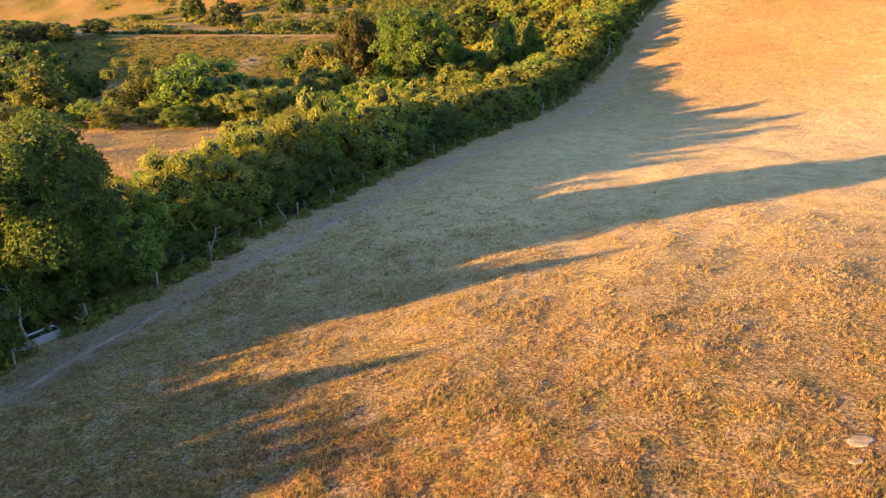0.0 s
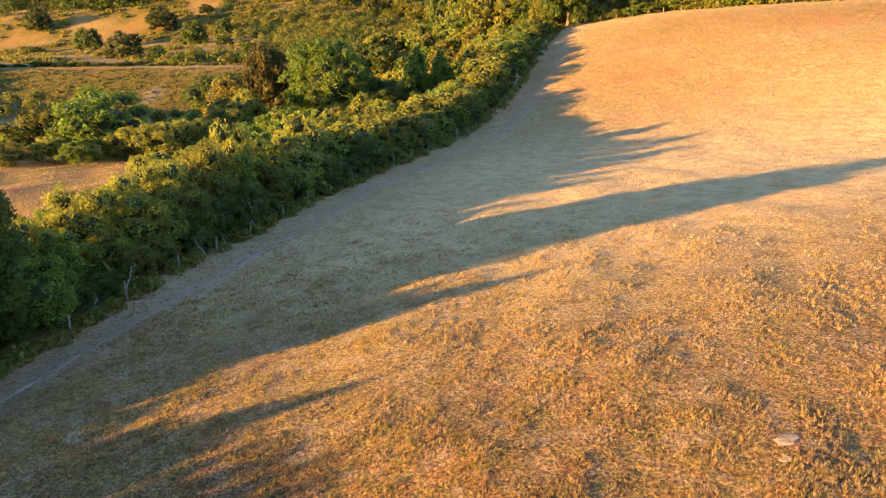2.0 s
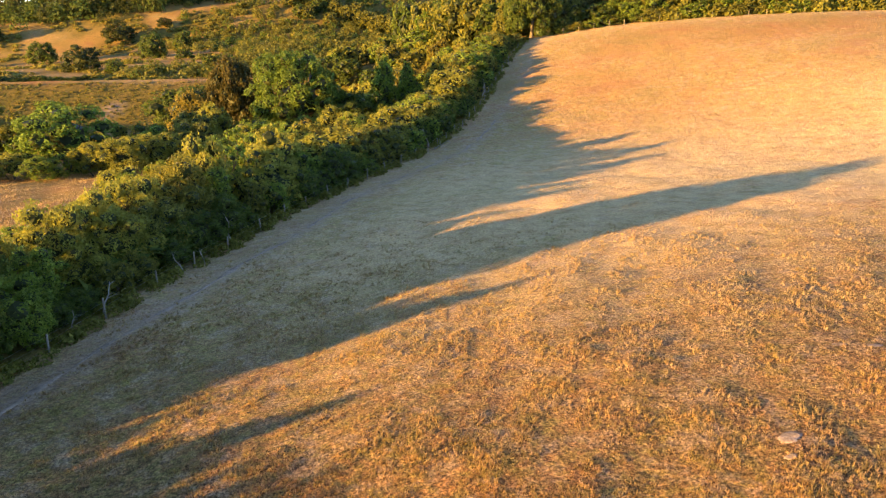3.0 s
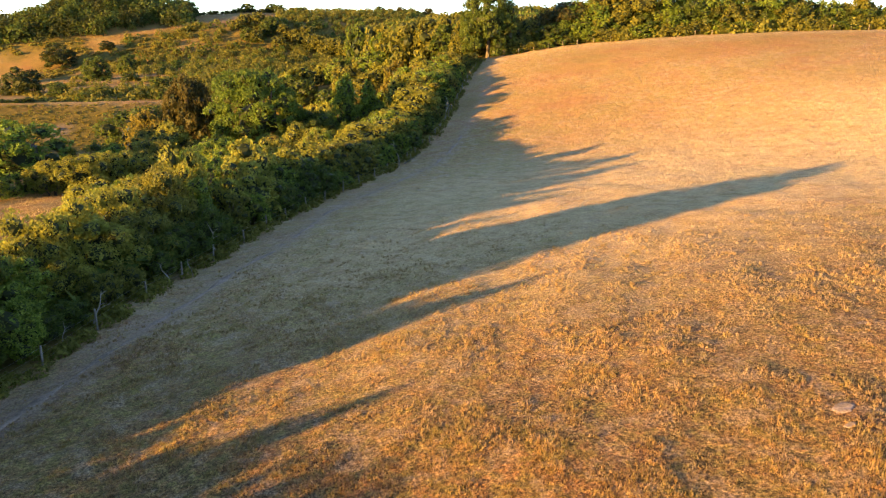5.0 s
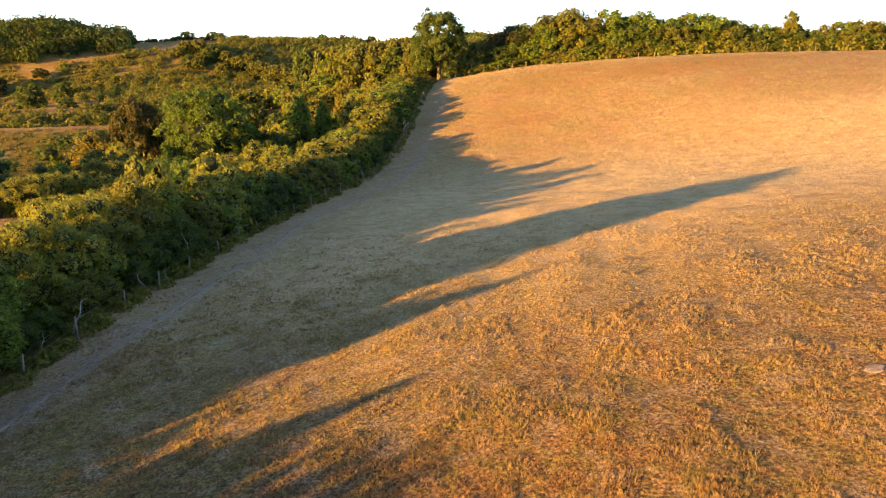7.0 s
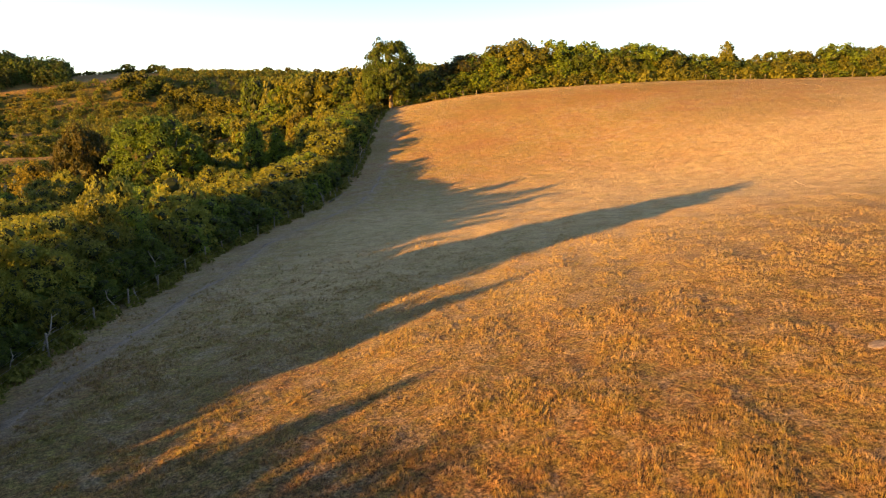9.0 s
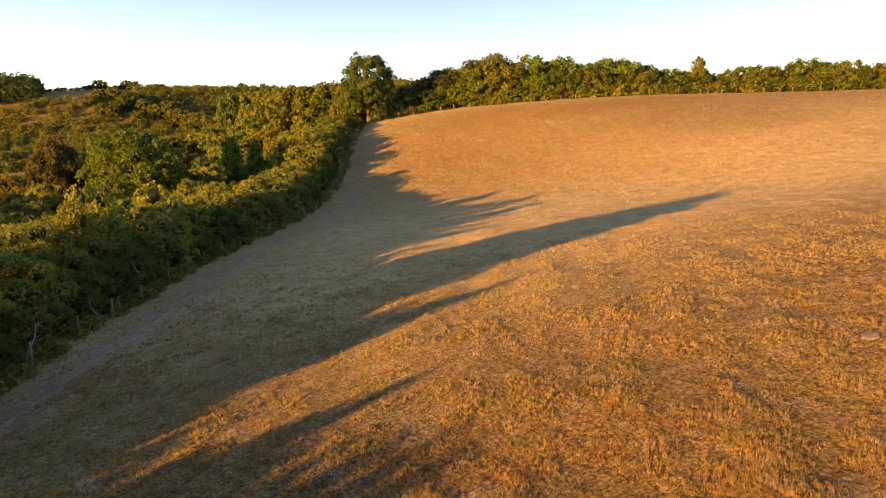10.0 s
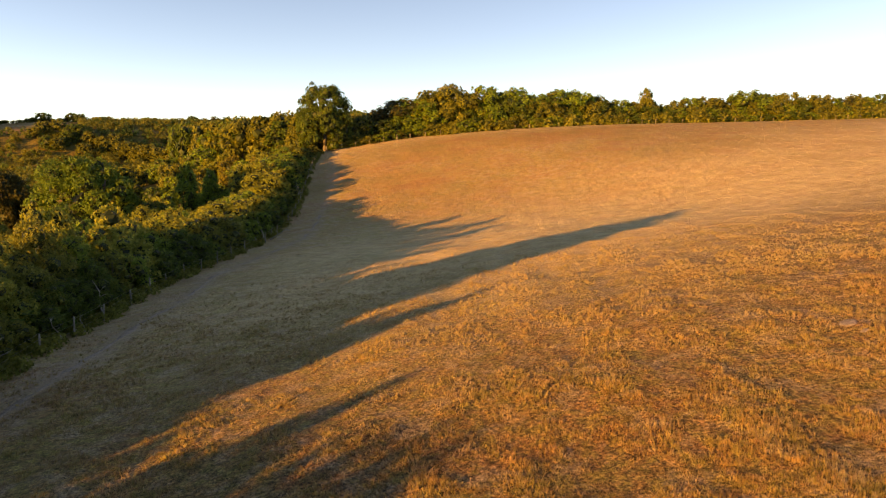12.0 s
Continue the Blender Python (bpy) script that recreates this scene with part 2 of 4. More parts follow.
def set_pale(me, x, y):
    at = me.attributes.new("pale", "FLOAT", "POINT")
    at.data.foreach_set("value", paleness(x, y).astype(np.float32).ravel())


def build_ground():
    gx, gy = spread(-2500, 2500, -4, 290, 36), spread(-1500, 4000, 45, 370, 48)
    X, Y = np.meshgrid(gx, gy)
    Z = land(X, Y) + wobble(X, Y)
    verts = np.stack([X, Y, Z], -1).reshape(-1, 3)
    nx, ny = len(gx), len(gy)
    i = (np.arange(ny - 1)[:, None] * nx + np.arange(nx - 1)).ravel()
    faces = np.stack([i, i + 1, i + nx + 1, i + nx], -1)
    me = raw_mesh("ground", verts.tolist(), faces.tolist(), True)
    off = X - hedge_x(Y)  # metres out from the hedge's fence
    track = 0.5 * np.exp(-(((off - path_off(Y)) / 0.9) ** 2)) + 0.27 * step(-0.6, 0.6, off) * (1 - step(1.6, 4.6, off)) * (0.75 + 0.25 * np.sin(Y * 0.7))
    track = track * (Y < 165)
    down = step(203, 214, Y) * (off < -10)
    bank = step(170, 180, Y) * (1 - step(199, 203, Y)) * (off < -4)
    patchy = step(-0.1, 0.5, np.sin(X * 0.06 + 1.8 * np.sin(Y * 0.045)) * np.sin(Y * 0.09 + 1.5 * np.sin(X * 0.05)) + 0.5 * np.sin(X * 0.21 + Y * 0.17))
    bank = bank * (0.9 + 0.1 * step(-30, -15, X))
    patchy = 0.3 + 0.7 * patchy
    scrub = np.maximum(bank, down * np.maximum(0.75 * step(-52, -34, X + 0.1 * (260 - Y)) * (Y < 392), 0.95 * patchy)) + 0.9 * step(0, 1.5, -off) * (1 - step(10, 24, -off)) * (Y < 165)
    track = np.maximum(track, 0.9 * np.exp(-((X + 52) ** 2 / 5 + (Y - 187) ** 2 / 9)))
    rust = step(60, 120, X * 0.5 + Y * 0.75) * (off > 0) * (0.7 + 0.2 * step(88, 118, Y + 0.1 * X) + 0.25 * step(95, 125, Y) * step(62, 92, X)) * step(2, 16, ridge_y(X) - Y)
    rust = np.where(off < -8, 1.4, rust)
    scrub = scrub * (1 - 0.85 * step(-50, -42, X) * (1 - step(-2, 12, X)) * step(390, 396, Y))  # the dry field on the crest
    thatch_shade = (1 - step(18, 46, Y - 0.15 * X)) * (off > 0)
    cover = np.stack([track, np.clip(scrub, 0, 1), rust, thatch_shade], -1).astype(np.float32)
    set_pale(me, X, Y)
    at = me.attributes.new("cover", "FLOAT_COLOR", "POINT")
    at.data.foreach_set("color", cover.ravel())
    me.materials.append(GROUND)
    return tagged(new("ground", me), "dry straw-coloured pasture sloping to a hedge and a hollow", "ground", kind="structure")


build_ground()


def soil_material():
    m, n, l, b = material("trodden_soil", 1.0)
    co = n.new("ShaderNodeTexCoord").outputs["Object"]
    grain = noise_tex(n, l, co, 11, 6, 0.75)
    col = ramp(n, l, noise_tex(n, l, co, 1.1, 5), [(0.35, (0.23, 0.175, 0.125)), (0.5, (0.31, 0.235, 0.17)), (0.65, (0.39, 0.295, 0.22))])
    l.new(mix(n, l, 0.9, col, ramp(n, l, grain, [(0.3, (0.2, 0.2, 0.2)), (0.7, (0.78, 0.78, 0.78))]), "OVERLAY"), b.inputs["Base Color"])
    bump(n, l, b, grain, 0.8, 0.03)
    return m


SOIL = soil_material()


def build_path():
    """The narrow trodden path beside the hedge."""
    verts, faces = [], []
    for k, y in enumerate(np.arange(8, 104, 0.5)):
        line = float(path_off(y)) + 0.1 * math.sin(y * 0.9)
        wide = 0.22 + 0.09 * math.sin(y * 1.3) + 0.05 * math.sin(y * 3.1 + 1)
        for side, up in ((-1.2, -0.08), (-0.8, 0.004 + 0.025 * math.sin(y * 1.7)), (0, 0.012 + 0.02 * math.sin(y * 0.8)), (0.8, 0.004 + 0.025 * math.sin(y * 2.3)), (1.2, -0.08)):
            x = float(hedge_x(y)) + line + side * wide
            verts.append((x, y, height(x, y) + up))
        if k:
            o = 5 * k
            faces += [(o - 5 + i, o - 4 + i, o + 1 + i, o + i) for i in range(4)]
    me = raw_mesh("trodden_path", verts, faces, True)
    me.materials.append(SOIL)
    tagged(new("trodden_path", me), "narrow pale trodden path through the dry pasture beside the hedge", "path", kind="structure")


build_path()


def scrape(x, y, wide, deep, seed):
    """A scrape of bare soil with a rim of thrown earth."""
    r = random.Random(seed)
    verts, faces, ring = [(0, 0, 0.0)], [], 22
    for k, (reach, up) in enumerate(((0.4, 0.0), (0.7, 0.012), (0.9, 0.0), (1.12, -0.08))):
        for a in range(ring):
            t = 2 * math.pi * a / ring
            q = reach * (1 + 0.16 * math.sin(2 * t + seed) + r.uniform(-0.16, 0.16))
            px, py = q * wide * math.cos(t), q * deep * math.sin(t)
            verts.append((px, py, height(x + px, y + py) - height(x, y) + up + r.uniform(-0.012, 0.014)))
    faces += [(0, 1 + a, 1 + (a + 1) % ring) for a in range(ring)]
    for k in range(3):
        o = 1 + k * ring
        faces += [(o + a, o + ring + a, o + ring + (a + 1) % ring, o + (a + 1) % ring) for a in range(ring)]
    ob = new("soil_scrape", raw_mesh("soil_scrape", verts, faces, True))
    ob.data.materials.append(SOIL)
    ob.location = (x, y, height(x, y))
    tagged(ob, "pale bare soil scrape among the dry grass", "soil", "soil scrapes")


SCRAPES = [(11.5, 16.3, 0.42, 0.28), (10.9, 15.4, 0.2, 0.13), (16.9, 21.2, 0.3, 0.16), (17.9, 20.6, 0.26, 0.15), (-8.6, 18.7, 0.24, 0.2), (-9.85, 21.1, 0.26, 0.18)]
for k, (x, y, wide, deep) in enumerate(SCRAPES):
    scrape(x, y, wide, deep, k)


# ---- trees and shrubs ----
def tube(verts, faces, points, radii, sides=6):
    """Adds a tapered tube through the points."""
    start = len(verts)
    for k, (p, r) in enumerate(zip(points, radii)):
        p = Vector(p)
        way = (Vector(points[min(k + 1, len(points) - 1)]) - Vector(points[max(k - 1, 0)])).normalized()
        a = way.orthogonal().normalized()
        b = way.cross(a)
        for s in range(sides):
            t = 2 * math.pi * s / sides
            verts.append(tuple(p + r * (math.cos(t) * a + math.sin(t) * b)))
    for k in range(len(points) - 1):
        for s in range(sides):
            o, q = start + k * sides, (s + 1) % sides
            faces.append((o + s, o + q, o + sides + q, o + sides + s))
    faces.append(tuple(start + (len(points) - 1) * sides + s for s in range(sides)))


def crown_mesh(name, rng, lobes, clumps, per, reach, size):
    """A crown of small leaves in drooping sprays that sit on the lobes, with dark cores inside that stand for its inner
    shade.
    """
    centres, radii = np.array([b[:3] for b in lobes]), np.array([b[3:] for b in lobes])
    share = radii.prod(1) ** (2 / 3)
    p, o = np.zeros((0, 3)), np.zeros((0, 3))
    while len(p) < clumps:
        pick = rng.choice(len(lobes), clumps, p=share / share.sum())
        d = rng.normal(size=(clumps, 3))
        d /= np.linalg.norm(d, axis=1, keepdims=True)
        q = centres[pick] + d * radii[pick] * rng.uniform(0.8, 1.12, (clumps, 1))
        keep = (d[:, 2] > -0.55) & (q[:, 2] > 0.03)
        for k in range(len(lobes)):
            keep &= (((q - centres[k]) / (radii[k] * 0.86)) ** 2).sum(1) > np.where(pick == k, 0, 1)
        p, o = np.concatenate([p, q[keep]]), np.concatenate([o, d[keep]])
    p, o = p[:clumps], o[:clumps] + np.array([0, 0, 0.08]) + rng.normal(size=(clumps, 3)) * 0.25
    o /= np.linalg.norm(o, axis=1, keepdims=True)
    a = np.cross(o, rng.normal(size=(clumps, 3)))
    a /= np.linalg.norm(a, axis=1, keepdims=True)
    b = np.cross(o, a)
    m = clumps * per
    p, o, a, b = (np.repeat(v, per, 0) for v in (p, o, a, b))
    wide = np.repeat(reach * rng.uniform(0.55, 1.4, clumps), per)[:, None]
    turn, far = rng.uniform(0, 6.28, (m, 1)), np.sqrt(rng.random((m, 1)))
    out = np.cos(turn) * a + np.sin(turn) * b * 0.75
    p = p + out * far * wide - o * wide * (0.55 * far**2 + rng.normal(size=(m, 1)) * 0.16)
    nrm = o + out * far * 0.7 + rng.normal(size=(m, 3)) * 0.6
    nrm /= np.linalg.norm(nrm, axis=1, keepdims=True)
    t = out + rng.normal(size=(m, 3)) * 0.6
    t -= nrm * (t * nrm).sum(1, keepdims=True)
    t /= np.linalg.norm(t, axis=1, keepdims=True) + 1e-9
    b = np.cross(nrm, t)
    s = size * rng.uniform(0.6, 1.35, (m, 1))
    verts = np.stack([p - t * s * 0.4 - b * s * 0.42, p - t * s * 0.4 + b * s * 0.42, p + t * s * 0.75], 1).reshape(-1, 3).tolist()
    faces = (np.arange(m)[:, None] * 3 + np.arange(3)).tolist()
    ico = bmesh.new()
    bmesh.ops.create_icosphere(ico, subdivisions=1, radius=1)
    iv, jf = np.array([v.co for v in ico.verts]), [[v.index for v in f.verts] for f in ico.faces]
    ico.free()
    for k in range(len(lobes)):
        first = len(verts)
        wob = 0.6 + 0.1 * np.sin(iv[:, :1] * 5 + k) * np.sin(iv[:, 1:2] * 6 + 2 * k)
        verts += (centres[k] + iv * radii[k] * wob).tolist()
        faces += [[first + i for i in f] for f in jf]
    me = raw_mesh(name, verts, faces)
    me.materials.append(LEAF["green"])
    me.materials.append(CROWN_SHADE)
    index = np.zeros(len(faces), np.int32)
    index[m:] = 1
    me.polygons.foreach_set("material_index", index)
    return me


def trunk_mesh(name, rng, blobs, stems, thick, split):
    verts, faces = [], []
    tops = sorted(blobs, key=lambda q: -q[2])
    for s in range(stems):
        a = 2 * math.pi * s / max(stems, 1) + rng.uniform(0, 1)
        foot = np.array([math.cos(a), math.sin(a), 0]) * (0.02 if stems == 1 else 0.07)
        fork = foot * 2 + np.array([rng.uniform(-0.03, 0.03), rng.uniform(-0.03, 0.03), split])
        tube(verts, faces, [foot - [0, 0, 0.04], foot * 1.2 + [0, 0, split * 0.4], fork], [thick * 1.35, thick, thick * 0.8], 8)
        for q in tops[s::stems][:4]:
            c = np.array(q[:3])
            middle = (fork + c) / 2 + rng.uniform(-0.04, 0.04, 3)
            tube(verts, faces, [fork, middle, c], [thick * 0.6, thick * 0.38, thick * 0.14], 4)
    return raw_mesh(name, verts, faces, True)


def dome_lobes(rng, count, low, mid, rise, out, small, large, squat):
    """Lobes spread evenly over a dome, from low (a share of its lower half) to the top."""
    made = []
    for k in range(count):
        u = low + (1 - low) * (k + rng.uniform(0.2, 0.8)) / count
        a = k * 2.4 + rng.uniform(-0.4, 0.4)
        r = math.sqrt(max(0.02, 1 - (0.92 if u > 0 else 0.35) * u * u)) * out * rng.uniform(0.82, 1.08)
        made.append((math.cos(a) * r, math.sin(a) * r, mid + u * rise * rng.uniform(0.88, 1.08), *(rng.uniform(small, large) * np.array([1, 1, squat]))))
    return made


def shape(kind, rng):
    """Lobes of a crown of unit height and width, as centre and radii."""
    if kind == "bush":
        return dome_lobes(rng, 13, -0.8, 0.42, 0.38, 0.33, 0.13, 0.22, 0.85) + [(0, 0, 0.42, 0.3, 0.3, 0.36)]
    if kind == "round":
        return dome_lobes(rng, 24, -0.72, 0.55, 0.36, 0.36, 0.11, 0.18, 0.85) + [(0, 0, 0.54, 0.34, 0.34, 0.34)]
    if kind == "cone":
        made = []
        for k in range(20):
            z = 0.1 + 0.84 * k / 19
            a, r = k * 2.4, (0.32 * (1 - z) + 0.02) * rng.uniform(0.8, 1.15)
            made.append((math.cos(a) * r, math.sin(a) * r, z, *(np.array([1, 1, 1.15]) * (0.06 + 0.13 * (1 - z)))))
        return made + [(0, 0, 0.38, 0.2, 0.2, 0.36)]
    if kind == "dome":
        return dome_lobes(rng, 46, -0.9, 0.46, 0.42, 0.40, 0.085, 0.14, 0.9) + [(0, 0, 0.46, 0.38, 0.38, 0.41)]
    if kind == "thorn":
        return dome_lobes(rng, 26, -0.95, 0.47, 0.41, 0.37, 0.1, 0.15, 0.9) + [(0, 0, 0.47, 0.37, 0.37, 0.42)]
    if kind == "wood":
        return dome_lobes(rng, 20, -1.0, 0.46, 0.40, 0.36, 0.12, 0.2, 0.85) + [(0, 0, 0.46, 0.35, 0.35, 0.4)]
    made = []  # open and feathery, with gaps between the boughs
    for k in range(20):
        a, z = k * 2.4 + rng.uniform(-0.5, 0.5), 0.2 + 0.74 * (k + rng.random()) / 20
        r = rng.uniform(0.12, 0.4) * math.sin(math.pi * min(1, 0.2 + z * 0.72)) ** 0.7
        made.append((math.cos(a) * r, math.sin(a) * r, z, *(rng.uniform(0.075, 0.13) * np.array([1, 1, 0.8]))))
    return made + [(0, 0, 0.48, 0.18, 0.18, 0.3)]


MODELS = {}


def model(kind, variant, clumps, per, reach, size, stems, thick, split):
    key = (kind, variant, clumps)
    if key not in MODELS:
        rng = np.random.default_rng(hash_of(kind, variant))
        lobes = shape(kind, rng)
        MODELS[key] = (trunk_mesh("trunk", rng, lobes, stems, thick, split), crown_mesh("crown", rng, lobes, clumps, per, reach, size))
    return MODELS[key]


def hash_of(kind, variant):
    return sum(ord(c) * (i + 3) for i, c in enumerate(kind)) + 101 * variant


KINDS = {  # sprays, leaves in each, reach of a spray and size of a leaf as shares of the height, stems, trunk radius, height of the fork
    "bush": (400, 19, 0.075, 0.0245, 3, 0.014, 0.2),
    "bush_mid": (230, 13, 0.092, 0.037, 2, 0.014, 0.2),
    "bush_far": (120, 9, 0.13, 0.066, 2, 0.014, 0.2),
    "round": (560, 18, 0.06, 0.027, 1, 0.032, 0.3),
    "round_near": (1900, 22, 0.046, 0.0145, 1, 0.028, 0.28),
    "thorn_mid": (330, 12, 0.075, 0.036, 1, 0.03, 0.2),
    "wood": (520, 18, 0.06, 0.025, 1, 0.026, 0.25),
    "dome": (1100, 20, 0.046, 0.02, 1, 0.03, 0.25),
    "wood_mid": (290, 12, 0.078, 0.037, 1, 0.026, 0.25),
    "wood_far": (125, 9, 0.11, 0.065, 1, 0.026, 0.25),
    "cone": (420, 14, 0.06, 0.032, 1, 0.02, 0.2),
    "open": (360, 17, 0.07, 0.026, 1, 0.02, 0.25),
    "open_mid": (230, 12, 0.08, 0.036, 1, 0.02, 0.25),
}


def plant(kind, variant, x, y, tall, wide, leaf, name, label, group, turn=0.0, sink=0.05):
    """One tree or shrub: a trunk with limbs, and a crown."""
    trunk, crown = model(kind.split("_")[0], variant, *KINDS[kind])
    root = new(name)
    root.empty_display_size = 0.3
    root.matrix_world = Matrix.Translation((x, y, height(x, y) - sink)) @ Matrix.Rotation(turn, 4, "Z") @ Matrix.Diagonal((wide, wide, tall, 1))
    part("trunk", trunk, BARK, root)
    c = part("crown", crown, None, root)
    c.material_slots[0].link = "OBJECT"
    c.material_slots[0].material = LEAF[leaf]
    return tagged(root, label, "shrub" if "bush" in kind else "tree", group)


rnd = random.Random(4)
LOOK = {"yellow": "sunlit yellow-green", "green": "green", "dark": "dark green", "olive": "olive green", "bronze": "bronze and yellow turning", "umber": "dark brown-leaved", "fresh": "fresh green"}

# the trees that stand out, one by one: kind, x, y, height of the top, width, leaves, name
STANDOUT = [
    ("round_near", -21.1, 32.8, 12.7, 10.4, "dark", "field_maple", "tall dark green tree with a bare trunk beside the fence"),
    # four shrubs added, mostly out of view, to block low sun on the maple
    ("bush", -27.5, 26.3, 8.2, 5.0, "dark", "hazel", "dark shrub added to shade the tall field tree"),
    ("bush", -26.2, 23.4, 7.5, 3.6, "dark", "hazel", "dark shrub added to shade the tall field tree"),
    ("bush", -27.5, 30.5, 9.4, 6.8, "dark", "hazel", "dark shrub added to shade the tall field tree"),
    ("bush", -30.0, 35.0, 8.0, 6.0, "dark", "hazel", "dark shrub added to shade the tall field tree"),
    # sized and placed for the slender shadow it casts on the pasture
    ("bush", -19.9, 25.4, 8.7, 4.2, "dark", "hazel", "slender dark shrub in the hedgerow"),
    ("dome", -5.6, 129, 12.0, 18.0, "fresh", "sycamore", "broad fresh green tree with a domed crown in the hollow"),
    ("round", -17.6, 140, 9.9, 10.5, "umber", "copper_beech", "dark brown-leaved tree behind the green one"),
    ("cone", 10.0, 131, 10.4, 8.5, "green", "poplar", "conical yellowish green tree standing among hawthorns"),
    ("cone", 14.6, 134, 9.0, 7.0, "green", "poplar", "conical yellowish green tree standing among hawthorns"),
    ("wood", -36.8, 105, 7.2, 14, "fresh", "oak", "round dark green tree at the edge of the clearing"),
    ("open", -46.4, 106, 6.4, 12, "olive", "ash", "feathery olive green tree at the edge of the clearing"),
    ("bush", -31.0, 97, 3.0, 6.5, "yellow", "hazel", "yellow-green shrub in front of the round trees"),
    ("bush", -36.2, 93, 2.2, 6, "green", "hazel", "green shrub in front of the round trees"),
    ("bush", -40.4, 95, 2.5, 5.5, "yellow", "hazel", "yellow-green shrub in front of the round trees"),
    ("bush", -44.5, 92, 2.1, 6, "olive", "hazel", "olive shrub in front of the round trees"),
    ("bush", -49.0, 95, 2.6, 7, "green", "hazel", "green shrub in front of the round trees"),
    ("bush", -54.5, 92, 1.6, 6, "olive", "hazel", "olive shrub in front of the round trees"),
    ("bush", -60.5, 94, 1.9, 7, "olive", "hazel", "olive shrub in front of the round trees"),
    ("cone", -60, 104, 5.3, 13, "olive", "yew", "broad pointed olive tree beside the clearing"),
    ("wood_mid", -72, 128, 4.2, 13, "dark", "oak", "tall dark tree on the slope of the hollow"),
    ("wood_mid", -86, 146, 5, 14, "dark", "oak", "tall dark tree on the slope of the hollow"),
    ("dome", 47.2, 164, 27.8, 14.0, "dark", "hornbeam", "tall olive green tree at the pasture's top corner"),
    ("cone", 42.0, 168, 20.5, 9, "olive", "hornbeam", "open-crowned tree at the pasture's top corner"),
    ("open_mid", 132.6, 146.0, 28.0, 8.0, "olive", "ash", "slender pale tree standing above the wood's edge"),
    ("bush", -25, 140, 5.5, 12, "bronze", "thorn", "bronze and yellow shrub under the brown tree"),
    ("bush", -7.6, 67, 7.2, 4.2, "bronze", "thorn", "bronze and yellow turning thorn in the hedge"),
    ("wood_mid", -30, 158, 3.5, 16, "dark", "sallow", "dark green shrub at the foot of the bank"),
    ("bush", 4.5, 126, 4.6, 9, "dark", "sallow", "low dark shrub between the domed and the conical trees"),
    ("bush", 3.5, 135, 5.4, 9, "dark", "sallow", "low dark shrub between the domed and the conical trees"),
    ("bush", -13, 117, 2.6, 8, "dark", "sallow", "low dark shrub in front of the domed tree"),
    ("bush", -4, 116, 3.2, 8, "green", "sallow", "low green shrub in front of the domed tree"),
    ("bush", -24, 101, 3.8, 7, "yellow", "thorn", "yellow-green thorn at the edge of the clearing"),
    ("bush", -20, 106, 4.2, 7.5, "olive", "thorn", "olive thorn at the edge of the clearing"),
    ("bush", -26, 108, 3.4, 7.5, "green", "thorn", "green thorn at the edge of the clearing"),
    ("bush", -21, 113, 3.6, 8, "yellow", "thorn", "yellow-green thorn at the edge of the clearing"),
    ("bush", -28, 115, 2.6, 8, "dark", "thorn", "dark green thorn at the edge of the clearing"),
    ("bush", -21.5, 57, 4.6, 4.2, "yellow", "thorn", "yellow-green thorn at the near edge of the clearing"),
    ("bush", -24.5, 55, 4.4, 4.2, "green", "thorn", "green thorn at the near edge of the clearing"),
    ("bush", -27.5, 52, 4.3, 4.4, "yellow", "thorn", "yellow-green thorn at the near edge of the clearing"),
    ("bush", -24.0, 49, 4.6, 4.2, "olive", "thorn", "olive thorn at the near edge of the clearing"),
    ("bush", -27, 96, 4.2, 7.5, "yellow", "thorn", "yellow-green thorn at the edge of the clearing"),
]
for k, (kind, x, y, top, wide, leaf, name, label) in enumerate(STANDOUT):
    plant(kind, k % 3, x, y, top - height(x, y), wide, leaf, name, label, "", rnd.uniform(0, 6))

# the hedgerow along the fence: low shaded shrubs at its foot, taller ones behind that catch the sun
# the tall row: y, height, width
TALL = [(30, 5.7, 6.2), (34, 5.9, 6.2), (38, 5.7, 5.6), (41.5, 5.4, 5.0), (45.2, 6.4, 5.5), (48.5, 6.6, 5.8), (52.5, 6.8, 6.2), (56.5, 7.1, 6.2), (61, 8.1, 4.9), (64.5, 6.1, 6.2), (68, 6.5, 6.8), (71.3, 7.1, 6.2), (76, 5.0, 6.2),
        (80.5, 5.7, 8.1), (86, 5.2, 8.1), (92, 4.6, 8.1), (98.5, 5.3, 8.8), (104, 5.9, 8.1), (109.5, 4.3, 7.4), (114.5, 4.5, 8.1), (120, 6.0, 8.8), (126, 5.8, 8.1), (132, 6.6, 8.8), (138.5, 5.3, 8.8), (145, 5.0, 8.1), (151, 5.2, 8.1), (157, 5.4, 8.1)]


def hedge_shrub(k, y, back, tall, wide, leaf):
    kind = ("bush", "bush_mid")[y > 58] if rnd.random() < 0.8 else ("open", "open_mid")[y > 58]
    plant(kind, k % 4, float(hedge_x(y)) - back + rnd.uniform(-0.4, 0.4), y, tall, wide, leaf,
          "hedge_shrub", LOOK[leaf] + " hawthorn shrub in the hedgerow behind the fence", "hedgerow shrubs", rnd.uniform(0, 6))


